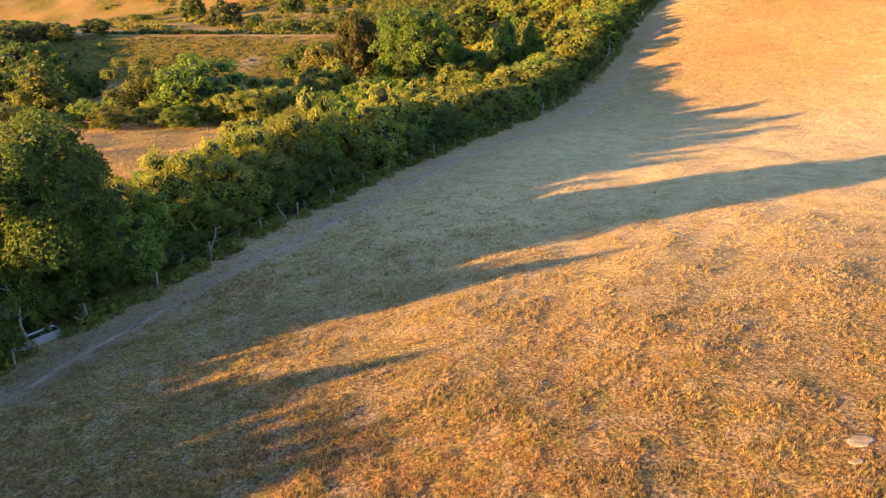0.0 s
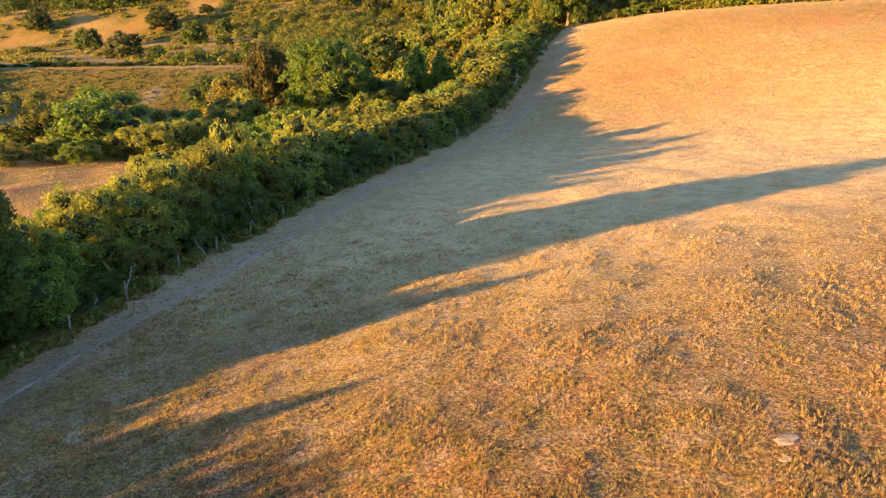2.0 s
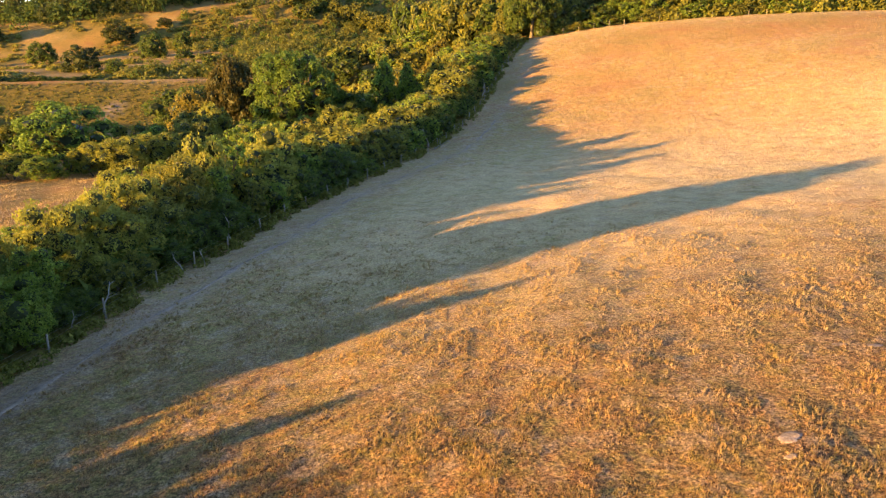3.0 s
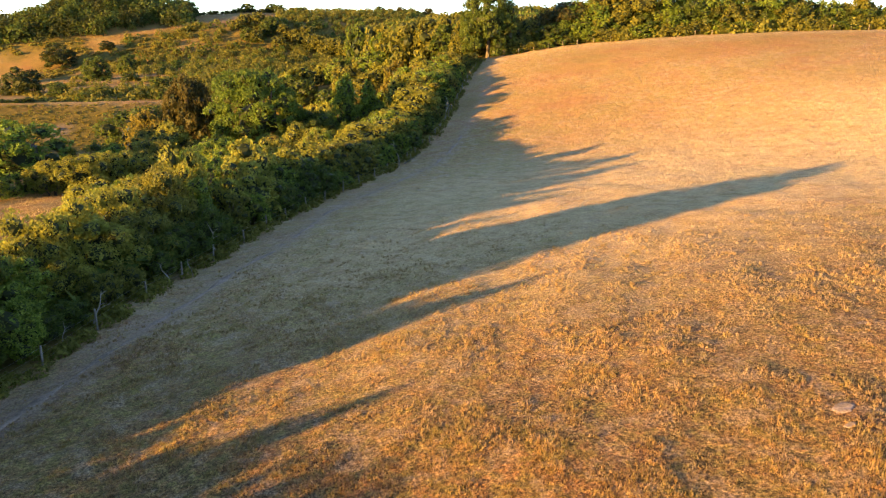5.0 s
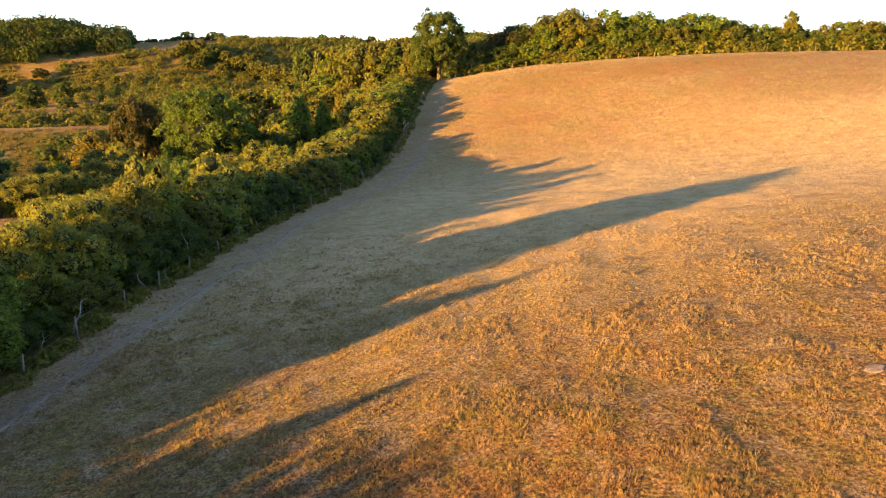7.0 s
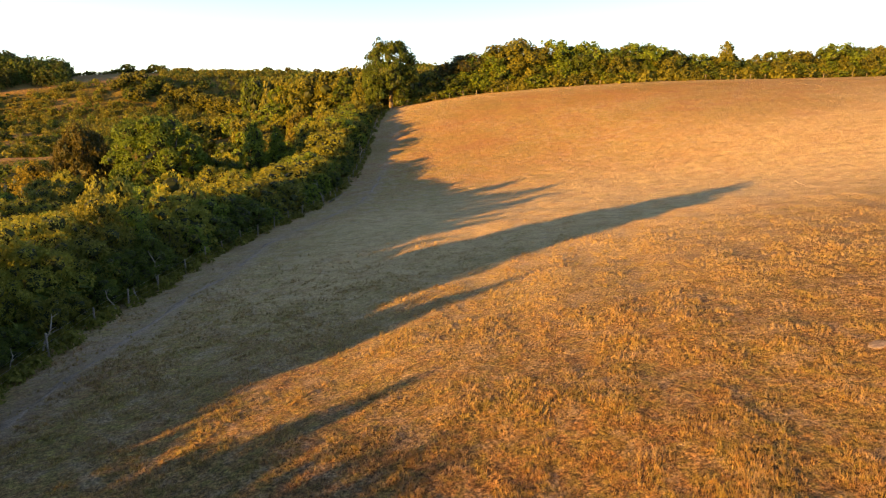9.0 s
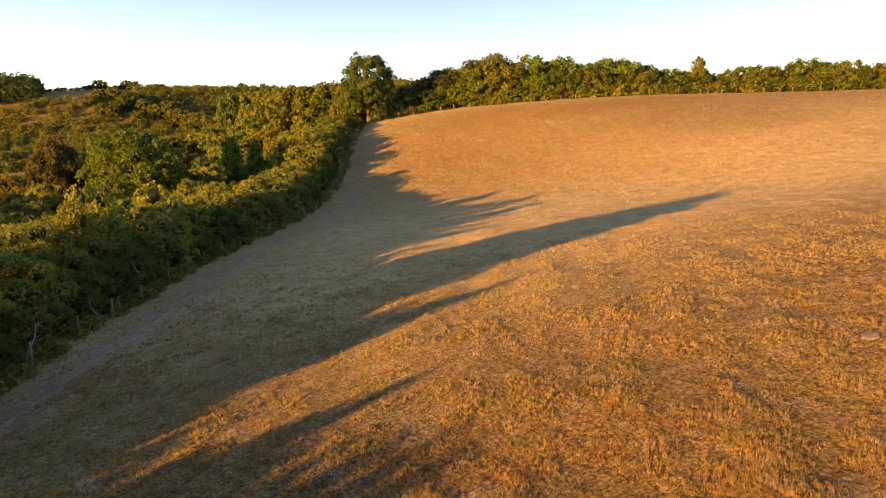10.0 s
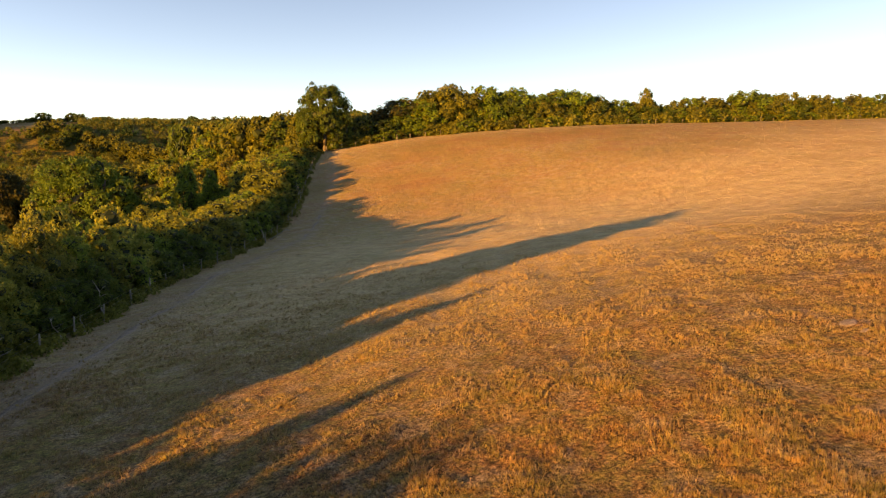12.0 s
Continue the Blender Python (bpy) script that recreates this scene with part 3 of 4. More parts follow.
# mostly yellow leaves, with the low sun on the crowns put into their colour
for k, (y, tall, wide) in enumerate(TALL):
    hedge_shrub(k, y, 7.0, tall * rnd.uniform(0.98, 1.04), wide, rnd.choice(("yellow", "yellow", "yellow", "green", "yellow", "olive")))
# the foot row's darker leaves stand for the shade under the hedge
for back, share, apart, leaves in ((2.2, 0.5, 2.3, ("dark", "dark", "olive", "dark", "green")), (4.4, 0.8, 3.3, ("green", "yellow", "olive", "yellow", "green"))):
    y, k = 29.0 + back * 0.4, 0
    while y < 158:
        tall = float(np.interp(y, [q[0] for q in TALL], [q[1] for q in TALL])) * share * (rnd.uniform(0.6, 1.3) if back < 3 else rnd.uniform(0.75, 1.1))
        hedge_shrub(k, y, back, tall, max(tall, 2.4) * rnd.uniform(0.9, 1.25), rnd.choice(leaves))
        k += 1
        y += apart * rnd.uniform(0.85, 1.15) * (1 + 0.35 * float(step(70, 100, y)))

# the lower end of the hedgerow, with a gap that lets the sun through on to the pasture
for k, (y, tall, wide) in enumerate([(1.5, 4.9, 3.6), (4.6, 4.9, 3.4), (7.4, 5.0, 3.2), (9.6, 5.0, 3.0), (11.6, 5.0, 3.0), (13.4, 4.6, 2.8), (15.0, 4.5, 2.5), (16.4, 4.8, 2.1), (18.2, 3.2, 2.3), (20.2, 3.2, 2.4), (21.9, 3.4, 1.8), (24.0, 5.9, 2.6), (25.9, 4.7, 2.4), (27.6, 5.0, 2.6), (29.4, 5.6, 2.8)]):
    for row in (0, 1):
        leaf = ("dark", "olive", "green")[(k + row) % 3]
        plant("bush", (k + row) % 4, float(hedge_x(y)) - 2.6 - 2.4 * row, y - 0.8 * row, tall * (1.0, 0.82)[row], wide, leaf, "hedge_shrub",
              LOOK[leaf] + " hawthorn shrub in the hedgerow behind the fence", "hedgerow shrubs", k * 1.9 + row)

# the thicket between the hedgerow and the hollow, and on past the top corner
for _ in range(480):
    y = rnd.uniform(37, 250)
    back = rnd.uniform(9.5, 9.5 + 8 + 30 * float(step(75, 115, y)))
    x = float(hedge_x(y)) - back
    if (x < -20 - 0.2 * (y - 60) and y < 102) or (-18 < x < 5 and 106 < y < 146) or (y > 165 and back > 16):
        continue
    tall = rnd.uniform(4.3, 6.2) + 1.8 * float(step(90, 140, y)) + 0.06 * back
    leaf = rnd.choice(("yellow", "yellow", "yellow", "yellow", "green", "yellow", "green", "olive", "olive", "bronze") if y < 120 else ("yellow", "yellow", "green", "yellow", "olive", "green", "yellow", "bronze"))
    if y < 118 or back < 20:
        tall *= rnd.uniform(0.55, 0.85)
    if 3 < x < 22 and 104 < y < 152:
        tall, leaf = tall * 0.62, rnd.choice(("dark", "dark", "green"))
    kind = ("bush" if y < 60 else "bush_mid" if y < 150 else "bush_far") if rnd.random() < 0.75 else "open" if y < 85 else "open_mid"
    plant(kind, rnd.randrange(4), x, y, tall, tall * rnd.uniform(0.85, 1.1), leaf, "thicket_shrub", LOOK[leaf] + " shrub in the thicket behind the hedge",
          "thicket shrubs", rnd.uniform(0, 6))

# the wooded side of the hollow beyond the clearing
for _ in range(48):
    x, y = rnd.uniform(-150, -72), rnd.uniform(122, 160)
    tall = rnd.uniform(4.5, 8.5)
    leaf = rnd.choice(("olive", "olive", "green", "dark", "yellow"))
    plant("wood_mid", rnd.randrange(4), x, y, tall, tall * rnd.uniform(0.95, 1.25), leaf, "hollow_tree", LOOK[leaf] + " tree in the wooded hollow", "trees of the hollow", rnd.uniform(0, 6))
for _ in range(18):
    x, y = rnd.uniform(-68, -24), rnd.uniform(112, 166)
    tall = rnd.uniform(2.5, 4.8)
    leaf = rnd.choice(("dark", "olive", "green"))
    plant("bush_mid", rnd.randrange(4), x, y, tall, tall * rnd.uniform(1, 1.3), leaf, "hollow_shrub", LOOK[leaf] + " shrub at the foot of the bank", "shrubs below the bank", rnd.uniform(0, 6))

# shrubs along the sunken path on the slope, and those that close the hollow behind the conical trees
for _ in range(40):
    x, y = rnd.uniform(-160, -92), rnd.uniform(158, 200)
    tall = rnd.uniform(1.3, 2.8)
    leaf = rnd.choice(("dark", "olive", "olive", "green"))
    plant("bush_far", rnd.randrange(4), x, y, tall, tall * rnd.uniform(1, 1.4), leaf, "path_shrub", LOOK[leaf] + " shrub along the sunken path on the slope", "shrubs along the path", rnd.uniform(0, 6))
for k, (x, y, tall, wide, leaf) in enumerate([(-138, 216, 5.5, 11, "olive"), (-128, 212, 4.6, 10, "green"), (-120, 210, 4.2, 9, "green"), (-111, 206, 3.6, 8, "dark"), (-98, 203.5, 4.4, 8.5, "dark"), (-113, 199, 5.0, 8, "umber"), (-106, 199.5, 4.6, 8, "olive"), (-120, 197, 5.5, 9, "olive"),
                                               (-116, 187, 6.5, 9, "yellow"), (-110, 184, 6.0, 8, "green"), (-122, 190, 7.0, 10, "green"), (-112, 176, 7.0, 9, "dark"), (-105, 172, 6.5, 9, "green"), (-120, 178, 7.5, 10, "dark"), (-132, 196, 7.5, 11, "dark"), (-128, 182, 7.0, 11, "olive")]):
    plant("wood_mid", k % 4, x, y, tall, wide, leaf, "slope_tree", LOOK[leaf] + " tree on the slope above the sunken path", "trees on the slope", k * 1.7)
for k in range(16):
    tall = rnd.uniform(0.9, 1.9)
    plant("bush_mid", k % 4, -94 + 2.1 * k + rnd.uniform(-0.6, 0.6), 207 + rnd.uniform(-1, 1), tall, tall * rnd.uniform(1.8, 2.6), "dark", "terrace_shrub", "low dark green shrub along the terrace above the bank", "terrace shrubs", k * 1.3)
for k in range(38):
    x, y = rnd.uniform(-6, 27), rnd.uniform(158, 212)
    tall = rnd.uniform(4.5, 7.5)
    leaf = rnd.choice(("dark", "olive", "green", "yellow"))
    plant("wood_far", k % 4, x, y, tall, tall * rnd.uniform(1, 1.25), leaf, "hollow_tree", LOOK[leaf] + " tree in the wooded hollow", "trees of the hollow", rnd.uniform(0, 6))

# the wood behind the top fence: tall trees, and a lower sunlit edge in front of them
WOOD_X, WOOD_TALL = (52, 60, 67, 73, 80, 84, 89, 97, 105, 110, 116, 123, 128, 131, 133, 135, 138, 145, 154, 159, 168, 175, 190, 250), (5.0, 7.6, 10.2, 10.2, 12.2, 12.4, 10.6, 11.3, 10.8, 9.3, 9.6, 8.2, 7.0, 7.5, 10.5, 7.2, 6.0, 7.6, 7.0, 8.2, 9.4, 8.2, 7.4, 7.6)
k = 0
for back, share, apart, kinds in ((2.4, 0.3, 2.7, ("bush_far",)), (5.2, 0.66, 4.2, ("wood_mid", "bush_mid", "open_mid")), (9.8, 1.05, 4.2, ("wood_mid", "wood_mid", "thorn_mid"))):
    x = 52.0 + back * 0.3
    while x < 250:
        tall = float(np.interp(x, WOOD_X, WOOD_TALL)) * share * rnd.uniform(0.86, 1.08)
        leaf = rnd.choice(("olive", "olive", "green", "dark") if back < 6 else ("olive", "green", "olive", "dark", "fresh", "umber"))
        kind = rnd.choice(kinds)
        plant(kind, k % 4, x, float(ridge_y(x)) + back + rnd.uniform(-0.8, 0.8), tall, max(tall, 4.4) * rnd.uniform(1.0, 1.4), leaf, "wood_tree", LOOK[leaf] + " tree at the wood's edge behind the top fence",
              "trees of the wood", rnd.uniform(0, 6))
        k += 1
        x += apart * rnd.uniform(0.8, 1.2)

# lone round thorns on the far down, and the line of trees on its crest
LONE = [(-111.8, 322, 11, 12), (-76, 250.4, 9.5, 12), (-64, 300, 11, 11.5), (-57.8, 332.5, 9, 8.5), (-90, 358.5, 11, 15), (-137, 330, 4, 8), (-62.9, 238.8, 4.5, 6.8), (-150, 372, 11, 12), (-50, 285, 4, 7), (-36, 252, 4, 7), (-72, 371, 5, 8)]
for k, (x, y, tall, wide) in enumerate(LONE):
    plant("thorn_mid", k % 3, x, y, tall, wide * 1.08, ("dark", "deep", "dark")[k % 3], "thorn_tree", "lone round dark green thorn on the dry down", "thorns on the down", k * 1.3, 0.13 * tall)
for k in range(56):
    x = -12 + k * 2.3 + rnd.uniform(-1.5, 1.5)
    y = 378 - 0.9 * max(0, x) + rnd.uniform(-14, 8)
    tall = rnd.uniform(3.5, 5.5) + 3 * float(step(-20, 0, x)) + 5 * float(step(20, 80, x))
    leaf = rnd.choice(("olive", "olive", "olive", "dark"))
    plant("wood_far", k % 4, x, y, tall, tall * 1.15, leaf, "crest_tree", LOOK[leaf] + " tree on the crest of the down", "trees on the crest", k * 1.1, 0.3)


for k in range(22):
    x = -52 + 2.6 * k + rnd.uniform(-0.8, 0.8)
    tall = rnd.uniform(1.8, 3.2)
    plant("bush_far", k % 4, x, 470 + rnd.uniform(-2, 2), tall, tall * 1.6, "olive", "crest_shrub", "olive shrub in the hedge along the skyline", "hedge on the skyline", k * 1.3)
for k in range(44):
    x, y = -8 + 2.6 * k + rnd.uniform(-1, 1), 468 - 0.5 * max(0, k - 12) + rnd.uniform(-5, 5)
    tall = 1.8 + 4.2 * rnd.random() ** 2
    leaf = rnd.choice(("olive", "dark", "umber"))
    plant("wood_far", k % 4, x, y, tall, tall * rnd.uniform(1.2, 1.6), leaf, "crest_tree", LOOK[leaf] + " tree on the crest of the down", "trees on the crest", k * 1.9, 0.3)
for k in range(90):
    y = rnd.uniform(172, 250)
    x = float(hedge_x(y)) - 2 + rnd.uniform(0, 1) ** 1.4 * 60
    top = 19.4 + 0.09 * max(0, x - 26) + rnd.uniform(-1.5, 1.5)
    if not 5 < top - height(x, y) < 17:
        continue
    leaf = rnd.choice(("dark", "olive", "olive", "green"))
    plant("wood_far", k % 4, x, y, top - height(x, y), rnd.uniform(8, 12), leaf, "back_wood_tree", LOOK[leaf] + " tree in the wood beyond the top corner", "trees beyond the corner", k * 1.7, 0.3)


# ---- stuff that nobody could count: scrub, far wood, grass ----
def leaf_heap(name, spots, leaf, label, category, per, rng):
    """Many low crowns as one mesh. spots: x, y, height, width."""
    verts, faces = [], []
    for x, y, tall, wide in spots:
        d = rng.normal(size=(per, 3))
        d /= np.linalg.norm(d, axis=1, keepdims=True)
        d[:, 2] = np.abs(d[:, 2])
        lump = 1 + 0.18 * np.sin(d[:, 0] * 5 + x) * np.sin(d[:, 1] * 6 + y)
        p = np.array([x, y, height(x, y)]) + d * np.array([wide / 2, wide / 2, tall]) * (lump * rng.uniform(0.8, 1.05, per))[:, None]
        nrm = d + rng.normal(size=(per, 3)) * 0.5
        t = np.cross(nrm, rng.normal(size=(per, 3)))
        t /= np.linalg.norm(t, axis=1, keepdims=True)
        b = np.cross(nrm, t)
        b /= np.linalg.norm(b, axis=1, keepdims=True)
        s = 1.5 * wide / math.sqrt(per) * rng.uniform(0.6, 1.3, (per, 1))
        o = len(verts)
        verts += np.stack([p - t * s * 0.4 - b * s * 0.5, p - t * s * 0.4 + b * s * 0.5, p + t * s * 0.8], 1).reshape(-1, 3).tolist()
        faces += (o + np.arange(per)[:, None] * 3 + np.arange(3)).tolist()
    me = raw_mesh(name, verts, faces)
    me.materials.append(LEAF[leaf])
    return tagged(new(name, me), label, category, kind="stuff")


rng = np.random.default_rng(12)
for leaf, count in (("olive", 1750), ("dark", 520)):
    spots = []
    while len(spots) < count:
        x, y = rng.uniform(-68, 95), rng.uniform(222, 474)
        if y > 400 and x < 8:
            continue
        edge = 12 * math.sin(y * 0.05) - 46 + 0.1 * (y - 230) - 16 * float(step(270, 310, y))
        if x < edge and rng.random() < 0.93:
            continue
        tall = rng.uniform(1.3, 3.4)
        spots.append((x, y, tall, tall * rng.uniform(1.1, 1.7)))
    leaf_heap("down_scrub", spots, leaf, LOOK[leaf] + " scrub covering the far down", "scrub", 80, rng)
spots = []
while len(spots) < 640:
    x, y = rng.normal(-98, 40), rng.normal(436, 30)
    if x > -38 or y < (402 if x > -76 else 384) + 6 * math.sin(x * 0.2):
        continue
    tall = rng.uniform(6, 10)
    spots.append((x, y, tall, tall * rng.uniform(0.9, 1.3)))
leaf_heap("far_wood", spots[::2], "deep", "dark green wood on a distant knoll", "wood", 190, rng)
leaf_heap("far_wood", spots[1::2], "dark", "green wood on a distant knoll", "wood", 190, rng)
spots = [(rng.uniform(-170, -38), rng.uniform(207, 385), 0, 0) for _ in range(2600)]
spots = [(x, y, k, k * 3.6) for x, y, _, _ in spots for k in [rng.uniform(0.3, 1.0)] if math.sin(x * 0.06 + 1.8 * math.sin(y * 0.045)) * math.sin(y * 0.09 + 1.5 * math.sin(x * 0.05)) + 0.5 * math.sin(x * 0.21 + y * 0.17) > 0.32]
leaf_heap("terrace_scrub", spots[::2], "olive", "low olive scrub on the terrace above the bank", "scrub", 26, rng)
leaf_heap("terrace_scrub", spots[1::2], "bronze", "low golden brown scrub on the terrace above the bank", "scrub", 26, rng)
spots = [(x, y, k, k * 14) for x, y, k in zip(rng.uniform(-130, -20, 2200), rng.uniform(174, 202, 2200), rng.uniform(0.03, 0.065, 2200))]
leaf_heap("bank_herbs", spots[::2], "olive", "rough low herbs and brambles on the dry bank", "herbs", 11, rng)
leaf_heap("bank_herbs", spots[1::2], "bronze", "golden brown seeding herbs on the dry bank", "herbs", 11, rng)
spots = [(x, float(ridge_y(x)) + b, k * (0.5 + 0.1 * b), k * 1.3) for x, b, k in zip(rng.uniform(47, 255, 440), rng.uniform(1.2, 12, 440), rng.uniform(2.2, 4.2, 440))]
leaf_heap("wood_undergrowth", spots, "olive", "olive undergrowth along the wood's edge", "undergrowth", 150, rng)
spots = [(float(hedge_x(y)) - b, y, k, k * 1.8) for y, b, k in zip(rng.uniform(-5, 160, 520), rng.uniform(-0.5, 1.4, 520), rng.uniform(0.25, 0.75, 520))]
# leaf heaps added to keep low sun from passing under the hedgerow
leaf_heap("hedge_bottom", [(float(hedge_x(y)) - b, y, k, k * 1.5) for y, b, k in zip(rng.uniform(-12, 160, 420), rng.uniform(2.5, 8, 420), rng.uniform(1.2, 2.2, 420))], "dark", "dark leaf fill added to block low sun under the hedgerow", "undergrowth", 40, rng)
leaf_heap("fence_nettles", spots, "olive", "rough weeds and nettles along the hedge bottom", "weeds", 90, rng)


def swell(x, y, size, seed):
    """Smooth random bumps of the given size, from 0 to 1."""
    table = np.random.default_rng(seed).random((256, 256))
    u, v = x / size, y / size
    i, j = np.floor(u).astype(int), np.floor(v).astype(int)
    a, b = step(0, 1, u - i), step(0, 1, v - j)
    at = lambda p, q: table[p % 256, q % 256]
    return (at(i, j) * (1 - a) + at(i + 1, j) * a) * (1 - b) + (at(i, j + 1) * (1 - a) + at(i + 1, j + 1) * a) * b


def on_sward(x, y, count):
    """Where grass grows: on the pasture, thin on the path and the trodden strip by the fence, none on the scrapes."""
    off = x - hedge_x(y)
    ok = (off > 0.5) & (y < ridge_y(x) - 0.3)
    ok &= rng.random(count) > 0.85 * np.exp(-(((off - path_off(y) - 0.1 * np.sin(y * 0.9)) / 0.6) ** 2))
    ok &= rng.random(count) > 0.5 * (1 - step(1.8, 4.4, off))
    for sx, sy, wide, deep in SCRAPES:
        ok &= ((x - sx) / wide) ** 2 + ((y - sy) / deep) ** 2 > rng.uniform(0.4, 1.2, count)
    return ok


def build_grass():
    verts = []
    # tufts of splayed blades, close together at the lower end of the pasture
    count, blades = 96000, 10
    far = 9.5 * (56 / 9.5) ** rng.random(count)
    bearing = np.radians(rng.uniform(-42, 80, count))
    x, y = -5 + far * np.sin(bearing), 2 + far * np.cos(bearing)
    lush = 0.5 * swell(x, y, 0.5, 1) + 0.3 * swell(x, y, 1.3, 2) + 0.2 * swell(x, y, 3.4, 3)
    ok = on_sward(x, y, count) & (rng.random(count) < 0.45 + 0.55 * step(0.3, 0.55, lush)) & (rng.random(count) > step(28, 56, far))
    x, y, lush, far = (np.repeat(v[ok], blades) for v in (x, y, lush, far))
    n = len(x)
    reach = (0.055 + 0.0016 * far) * np.repeat(rng.uniform(0.6, 1.4, n // blades), blades)
    h = (0.075 + 0.0006 * np.minimum(far, 40)) * (0.45 + 1.3 * step(0.3, 0.75, lush)) * rng.uniform(0.55, 1.2, n)
    a = rng.uniform(0, 6.28, n)
    out = np.stack([np.cos(a), np.sin(a)], -1)
    root = np.stack([x, y, land(x, y) + wobble(x, y) - 0.02], -1)
    root[:, :2] += out * (reach * rng.uniform(0, 0.6, n))[:, None]
    tip = root + np.concatenate([out * (reach * rng.uniform(0.2, 1.0, n))[:, None], h[:, None]], 1)
    b = a + math.pi / 2 + rng.normal(size=n) * 0.5
    across = np.stack([np.cos(b), np.sin(b), 0 * b], -1) * ((0.0035 + 0.00042 * far) * rng.uniform(0.6, 1.3, n))[:, None]
    verts.append(np.stack([root - across, root + across, tip], 1).reshape(-1, 3))
    # single low blades between them and on up the slope
    for near, reach, count, bend in ((9.5, 60, 330000, 0.95), (28, 235, 280000, 0.8)):
        far = near * (reach / near) ** (rng.random(count) ** bend)
        bearing = np.radians(rng.uniform(-42, 80, count))
        x, y = -5 + far * np.sin(bearing), 2 + far * np.cos(bearing)
        ok = on_sward(x, y, count)
        x, y, far = x[ok], y[ok], far[ok]
        n = len(x)
        wide = 0.0022 + 0.0003 * far + 0.00012 * np.maximum(0, far - 45)
        root = np.stack([x, y, land(x, y) + wobble(x, y) - 0.02], -1)
        a = SUN_AZ + math.pi / 2 + rng.normal(size=n) * 0.9  # turned to face the sun, so the sward looks brighter
        across = np.stack([np.cos(a), np.sin(a), 0 * a], -1) * (wide * rng.uniform(0.5, 1.2, n))[:, None]
        h = (0.05 + 0.0005 * np.minimum(far, 45) - 0.02 * step(45, 70, far)) * rng.uniform(0.5, 1.4, n) * (0.5 + swell(x, y, 1.3, 2))
        tip = root + np.concatenate([rng.normal(size=(n, 2)) * h[:, None] * 0.5, h[:, None]], 1)
        verts.append(np.stack([root - across, root + across, tip], 1).reshape(-1, 3))
    verts = np.concatenate(verts)
    faces = np.arange(len(verts)).reshape(-1, 3)
    me = raw_mesh("grass", verts.tolist(), faces.tolist())
    set_pale(me, verts[:, 0], verts[:, 1])
    me.materials.append(GRASS)
    tagged(new("grass", me), "dry straw and olive grass tufts on the pasture", "grass", kind="stuff")


build_grass()


def build_hay():
    """Tall dry grass on the clearing behind the hedge."""
    count = 90000
    x, y = rng.uniform(-64, -18, count), rng.uniform(58, 101, count)
    ok = (x < hedge_x(y) - 12) & (rng.random(count) < 0.4 + 0.6 * swell(x, y, 2.4, 5))
    x, y = x[ok], y[ok]
    n = len(x)
    root = np.stack([x, y, land(x, y) + wobble(x, y) - 0.03], -1)
    a = rng.uniform(0, 6.28, n)
    across = np.stack([np.cos(a), np.sin(a), 0 * a], -1) * rng.uniform(0.01, 0.022, (n, 1))
    h = rng.uniform(0.1, 0.27, n) * (0.5 + swell(x, y, 3.1, 6))
    tip = root + np.concatenate([rng.normal(size=(n, 2)) * h[:, None] * 0.35, h[:, None]], 1)
    verts = np.stack([root - across, root + across, tip], 1).reshape(-1, 3)
    me = raw_mesh("hay", verts.tolist(), np.arange(3 * n).reshape(-1, 3).tolist())
    me.attributes.new("pale", "FLOAT", "POINT").data.foreach_set("value", np.full(3 * n, 0.85))
    me.materials.append(GRASS)
    tagged(new("hay", me), "tall dry golden grass on the clearing behind the hedge", "grass", kind="stuff")


build_hay()


# ---- fences ----
def post_mesh(name, tall, radius):
    verts, faces = [], []
    tube(verts, faces, [(0, 0, -0.3), (0.005, 0, tall * 0.5), (0, 0.004, tall - 0.03), (0, 0, tall)], [radius * 1.05, radius, radius * 0.95, radius * 0.75], 7)
    return raw_mesh(name, verts, faces, True)


POST_MESH, RIDGE_POST = post_mesh("post", 1.15, 0.055), post_mesh("post", 1.2, 0.085)


def fence(name, spots, mesh, label, lines):
    """Posts with wires strung between them."""
    root = new(name)
    x0, y0 = spots[0]
    root.location = (x0, y0, height(x0, y0))
    inv = Matrix.Translation(root.location).inverted()
    tops = []
    for x, y in spots:
        p = part("post", mesh, POST, root)
        lean = Euler((rnd.uniform(-0.07, 0.07), rnd.uniform(-0.07, 0.07), rnd.uniform(0, 6)))
        p.matrix_local = inv @ Matrix.LocRotScale((x, y, height(x, y)), lean, (1, 1, rnd.uniform(0.88, 1.1)))
        tops.append(Vector((x, y, height(x, y))))
    for up in lines:
        verts, faces = [], []
        pts = [t + Vector((0, 0.06, up)) - root.location for t in tops]
        tube(verts, faces, pts, [0.005] * len(pts), 3)
        part("wire", raw_mesh("wire", verts, faces), WIRE, root, "thin galvanised wire")
    tagged(root, label, "fence")


SEEN = (26.6, 30.4, 34.7, 38.9, 43.7, 47.3, 51.0, 55.2, 59.3, 63.4)
ys = [3, 7, 11, 15, 19, 22.8, *SEEN] + [63.4 + 3.5 * k for k in range(1, 26)]
fence("hedge_fence", [(float(hedge_x(y)), y) for y in ys], POST_MESH, "weathered wooden post and wire fence along the hedge", (0.35, 0.7, 1.02))
fence("ridge_fence", [(46 + 3.6 * k, float(ridge_y(46 + 3.6 * k)) + 0.2) for k in range(48)], RIDGE_POST, "weathered wooden post and wire fence along the pasture's top", (0.5, 1.05))


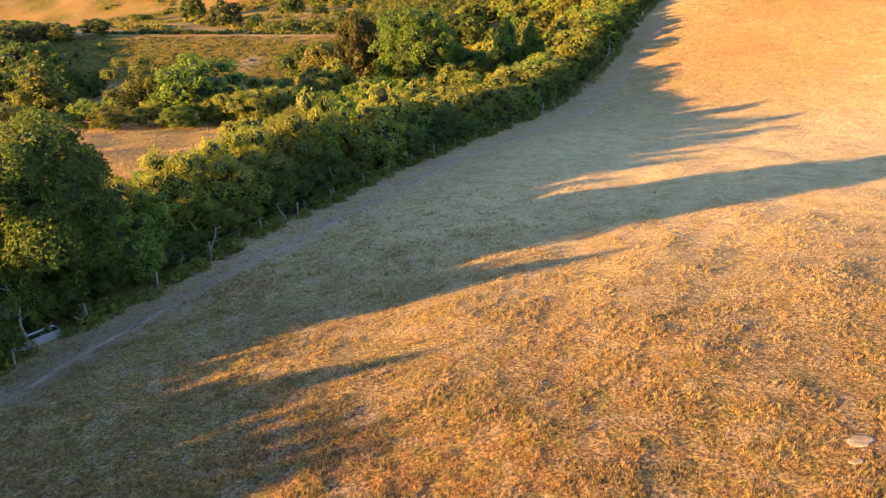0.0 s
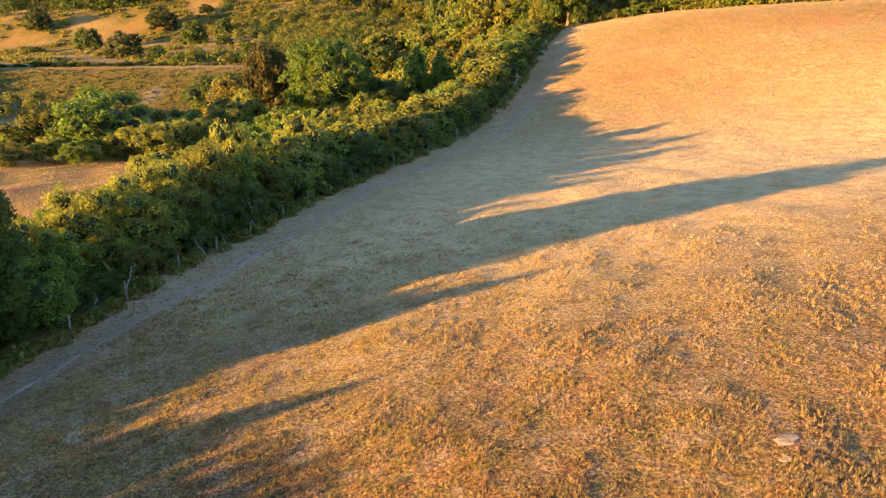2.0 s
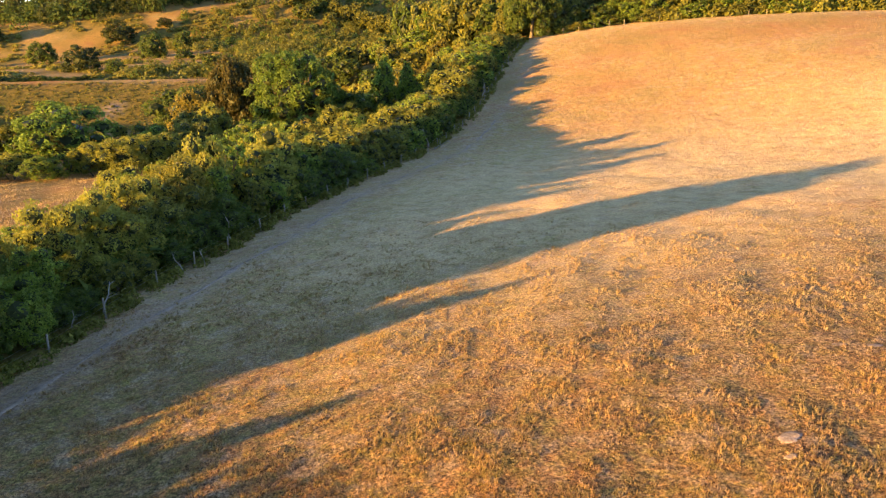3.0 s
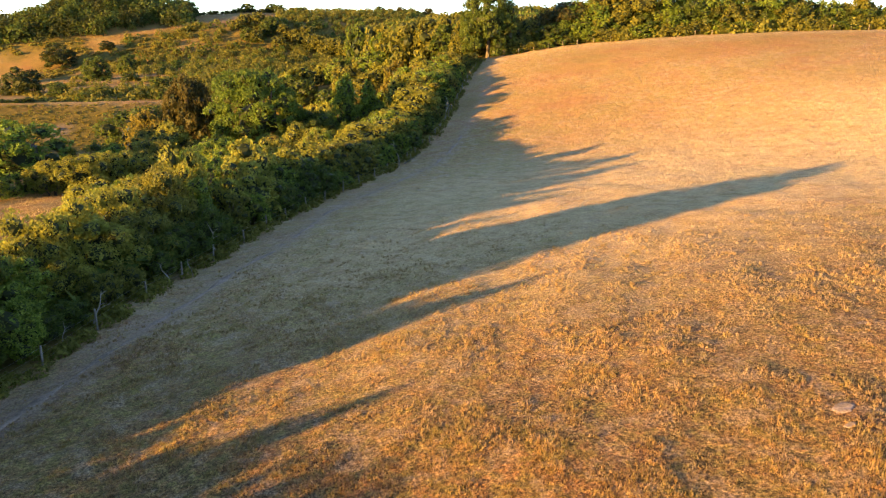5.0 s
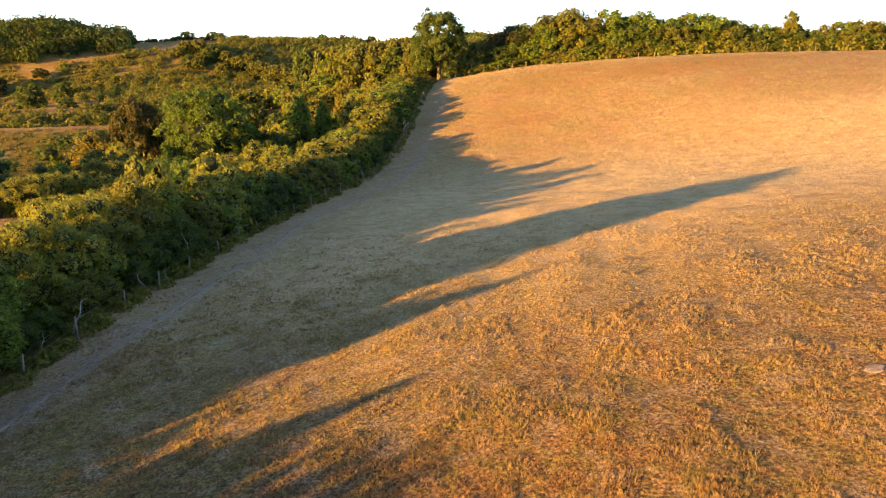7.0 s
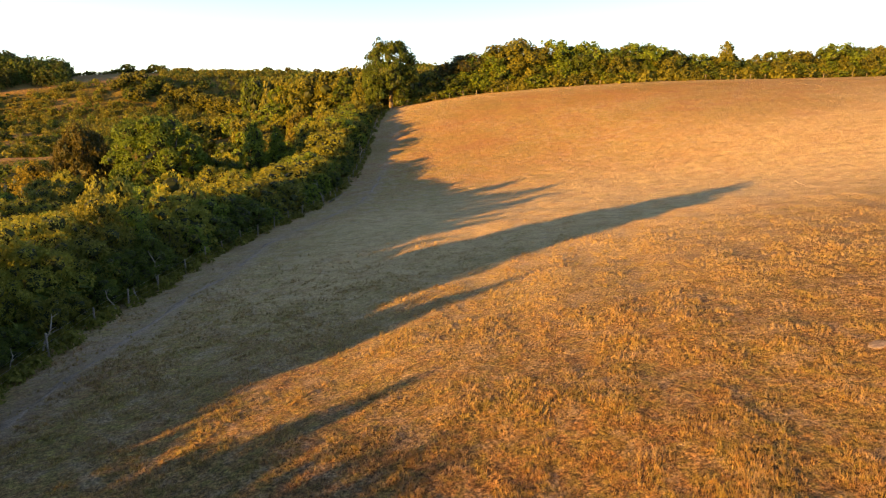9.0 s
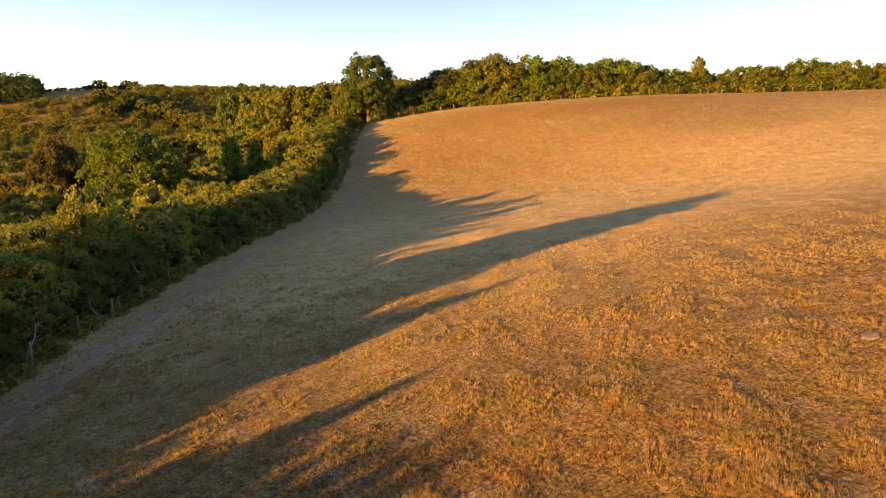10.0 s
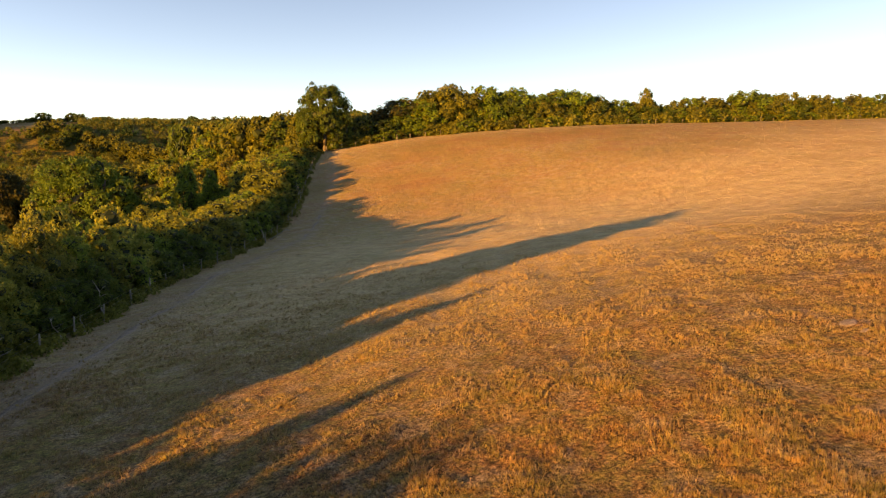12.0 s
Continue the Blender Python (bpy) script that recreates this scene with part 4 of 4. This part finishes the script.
# ---- dead wood and the trough ----
def dead_branch(x, y, size, seed, tilt):
    r = random.Random(seed)
    verts, faces = [], []
    stem = [Vector((0, 0, -0.05)), Vector((0.12, 0.05, 0.5)) * size, Vector((0.1, -0.06, 1.05)) * size, Vector((0.3, 0.05, 1.6)) * size]
    tube(verts, faces, stem, [0.042 * size, 0.034 * size, 0.024 * size, 0.008 * size], 6)
    for k in range(3):
        base = stem[1 + k % 2].lerp(stem[2 + k % 2], r.random())
        a = r.uniform(0, 6.28)
        way = Vector((math.cos(a), math.sin(a), r.uniform(0.3, 0.9))) * size * r.uniform(0.25, 0.5)
        tube(verts, faces, [base, base + way * 0.5 + Vector((0, 0, 0.05)), base + way], [0.016 * size, 0.011 * size, 0.004 * size], 5)
    ob = new("dead_branch", raw_mesh("dead_branch", verts, faces, True))
    ob.data.materials.append(DEAD)
    ob.matrix_world = Matrix.Translation((x, y, height(x, y))) @ Euler((tilt, r.uniform(-0.2, 0.2), r.uniform(0, 6))).to_matrix().to_4x4()
    tagged(ob, "bleached bare dead branch beside the hedge fence", "branch", "dead branches")


for k, (y, back, size, tilt) in enumerate([(28.4, 1.0, 1.9, 0.1), (30.6, 0.7, 1.0, 1.0), (39.4, 0.5, 1.25, 0.3), (37.6, 0.9, 0.7, 0.4), (46.6, 0.3, 1.0, 0.4), (47.9, -0.3, 0.8, 0.2), (52.5, 0.6, 1.5, 0.1), (89.5, -0.2, 1.9, 1.0), (90.5, 0.8, 1.8, 0.3), (117, 0.6, 2.0, 0.8), (120, 1.0, 1.6, 0.3)]):
    dead_branch(float(hedge_x(y)) - back, y, size, k + 3, tilt)


def trough(x, y, turn):
    bm = bmesh.new()
    bmesh.ops.create_cube(bm, size=1)
    bmesh.ops.scale(bm, vec=(2.3, 0.62, 0.42), verts=bm.verts)
    top = [f for f in bm.faces if f.normal.z > 0.9]
    bmesh.ops.inset_region(bm, faces=top, thickness=0.035)
    bmesh.ops.translate(bm, vec=(0, 0, -0.3), verts=top[0].verts)
    bmesh.ops.bevel(bm, geom=bm.edges[:], offset=0.008, segments=1, affect="EDGES")
    shell, water = bpy.data.meshes.new("shell"), bpy.data.meshes.new("water")
    bm.to_mesh(shell)
    bm.free()
    steel, n, l, b = material("galvanised_steel", 0.45)
    b.inputs["Metallic"].default_value = 0.9
    co = n.new("ShaderNodeTexCoord").outputs["Object"]
    l.new(ramp(n, l, noise_tex(n, l, co, 9, 4), [(0.3, (0.38, 0.4, 0.42)), (0.7, (0.6, 0.62, 0.64))]), b.inputs["Base Color"])
    wet, n, l, b = material("water", 0.05)
    b.inputs["Base Color"].default_value, b.inputs["Specular IOR Level"].default_value = (0.03, 0.04, 0.04, 1), 0.5
    root = new("water_trough")
    root.matrix_world = Matrix.Translation((x, y, height(x, y) + 0.2)) @ Matrix.Rotation(turn, 4, "Z")
    part("shell", shell, steel, root)
    bm = bmesh.new()
    bmesh.ops.create_grid(bm, x_segments=2, y_segments=2, size=0.5)
    bmesh.ops.scale(bm, vec=(2.22, 0.54, 1), verts=bm.verts)
    bmesh.ops.translate(bm, vec=(0, 0, 0.14), verts=bm.verts)
    bm.to_mesh(water)
    bm.free()
    part("water", water, wet, root, "still water reflecting the sky")
    tagged(root, "pale galvanised water trough on bare earth by the fence", "trough")


trough(-19.3, 28.5, 0.95)
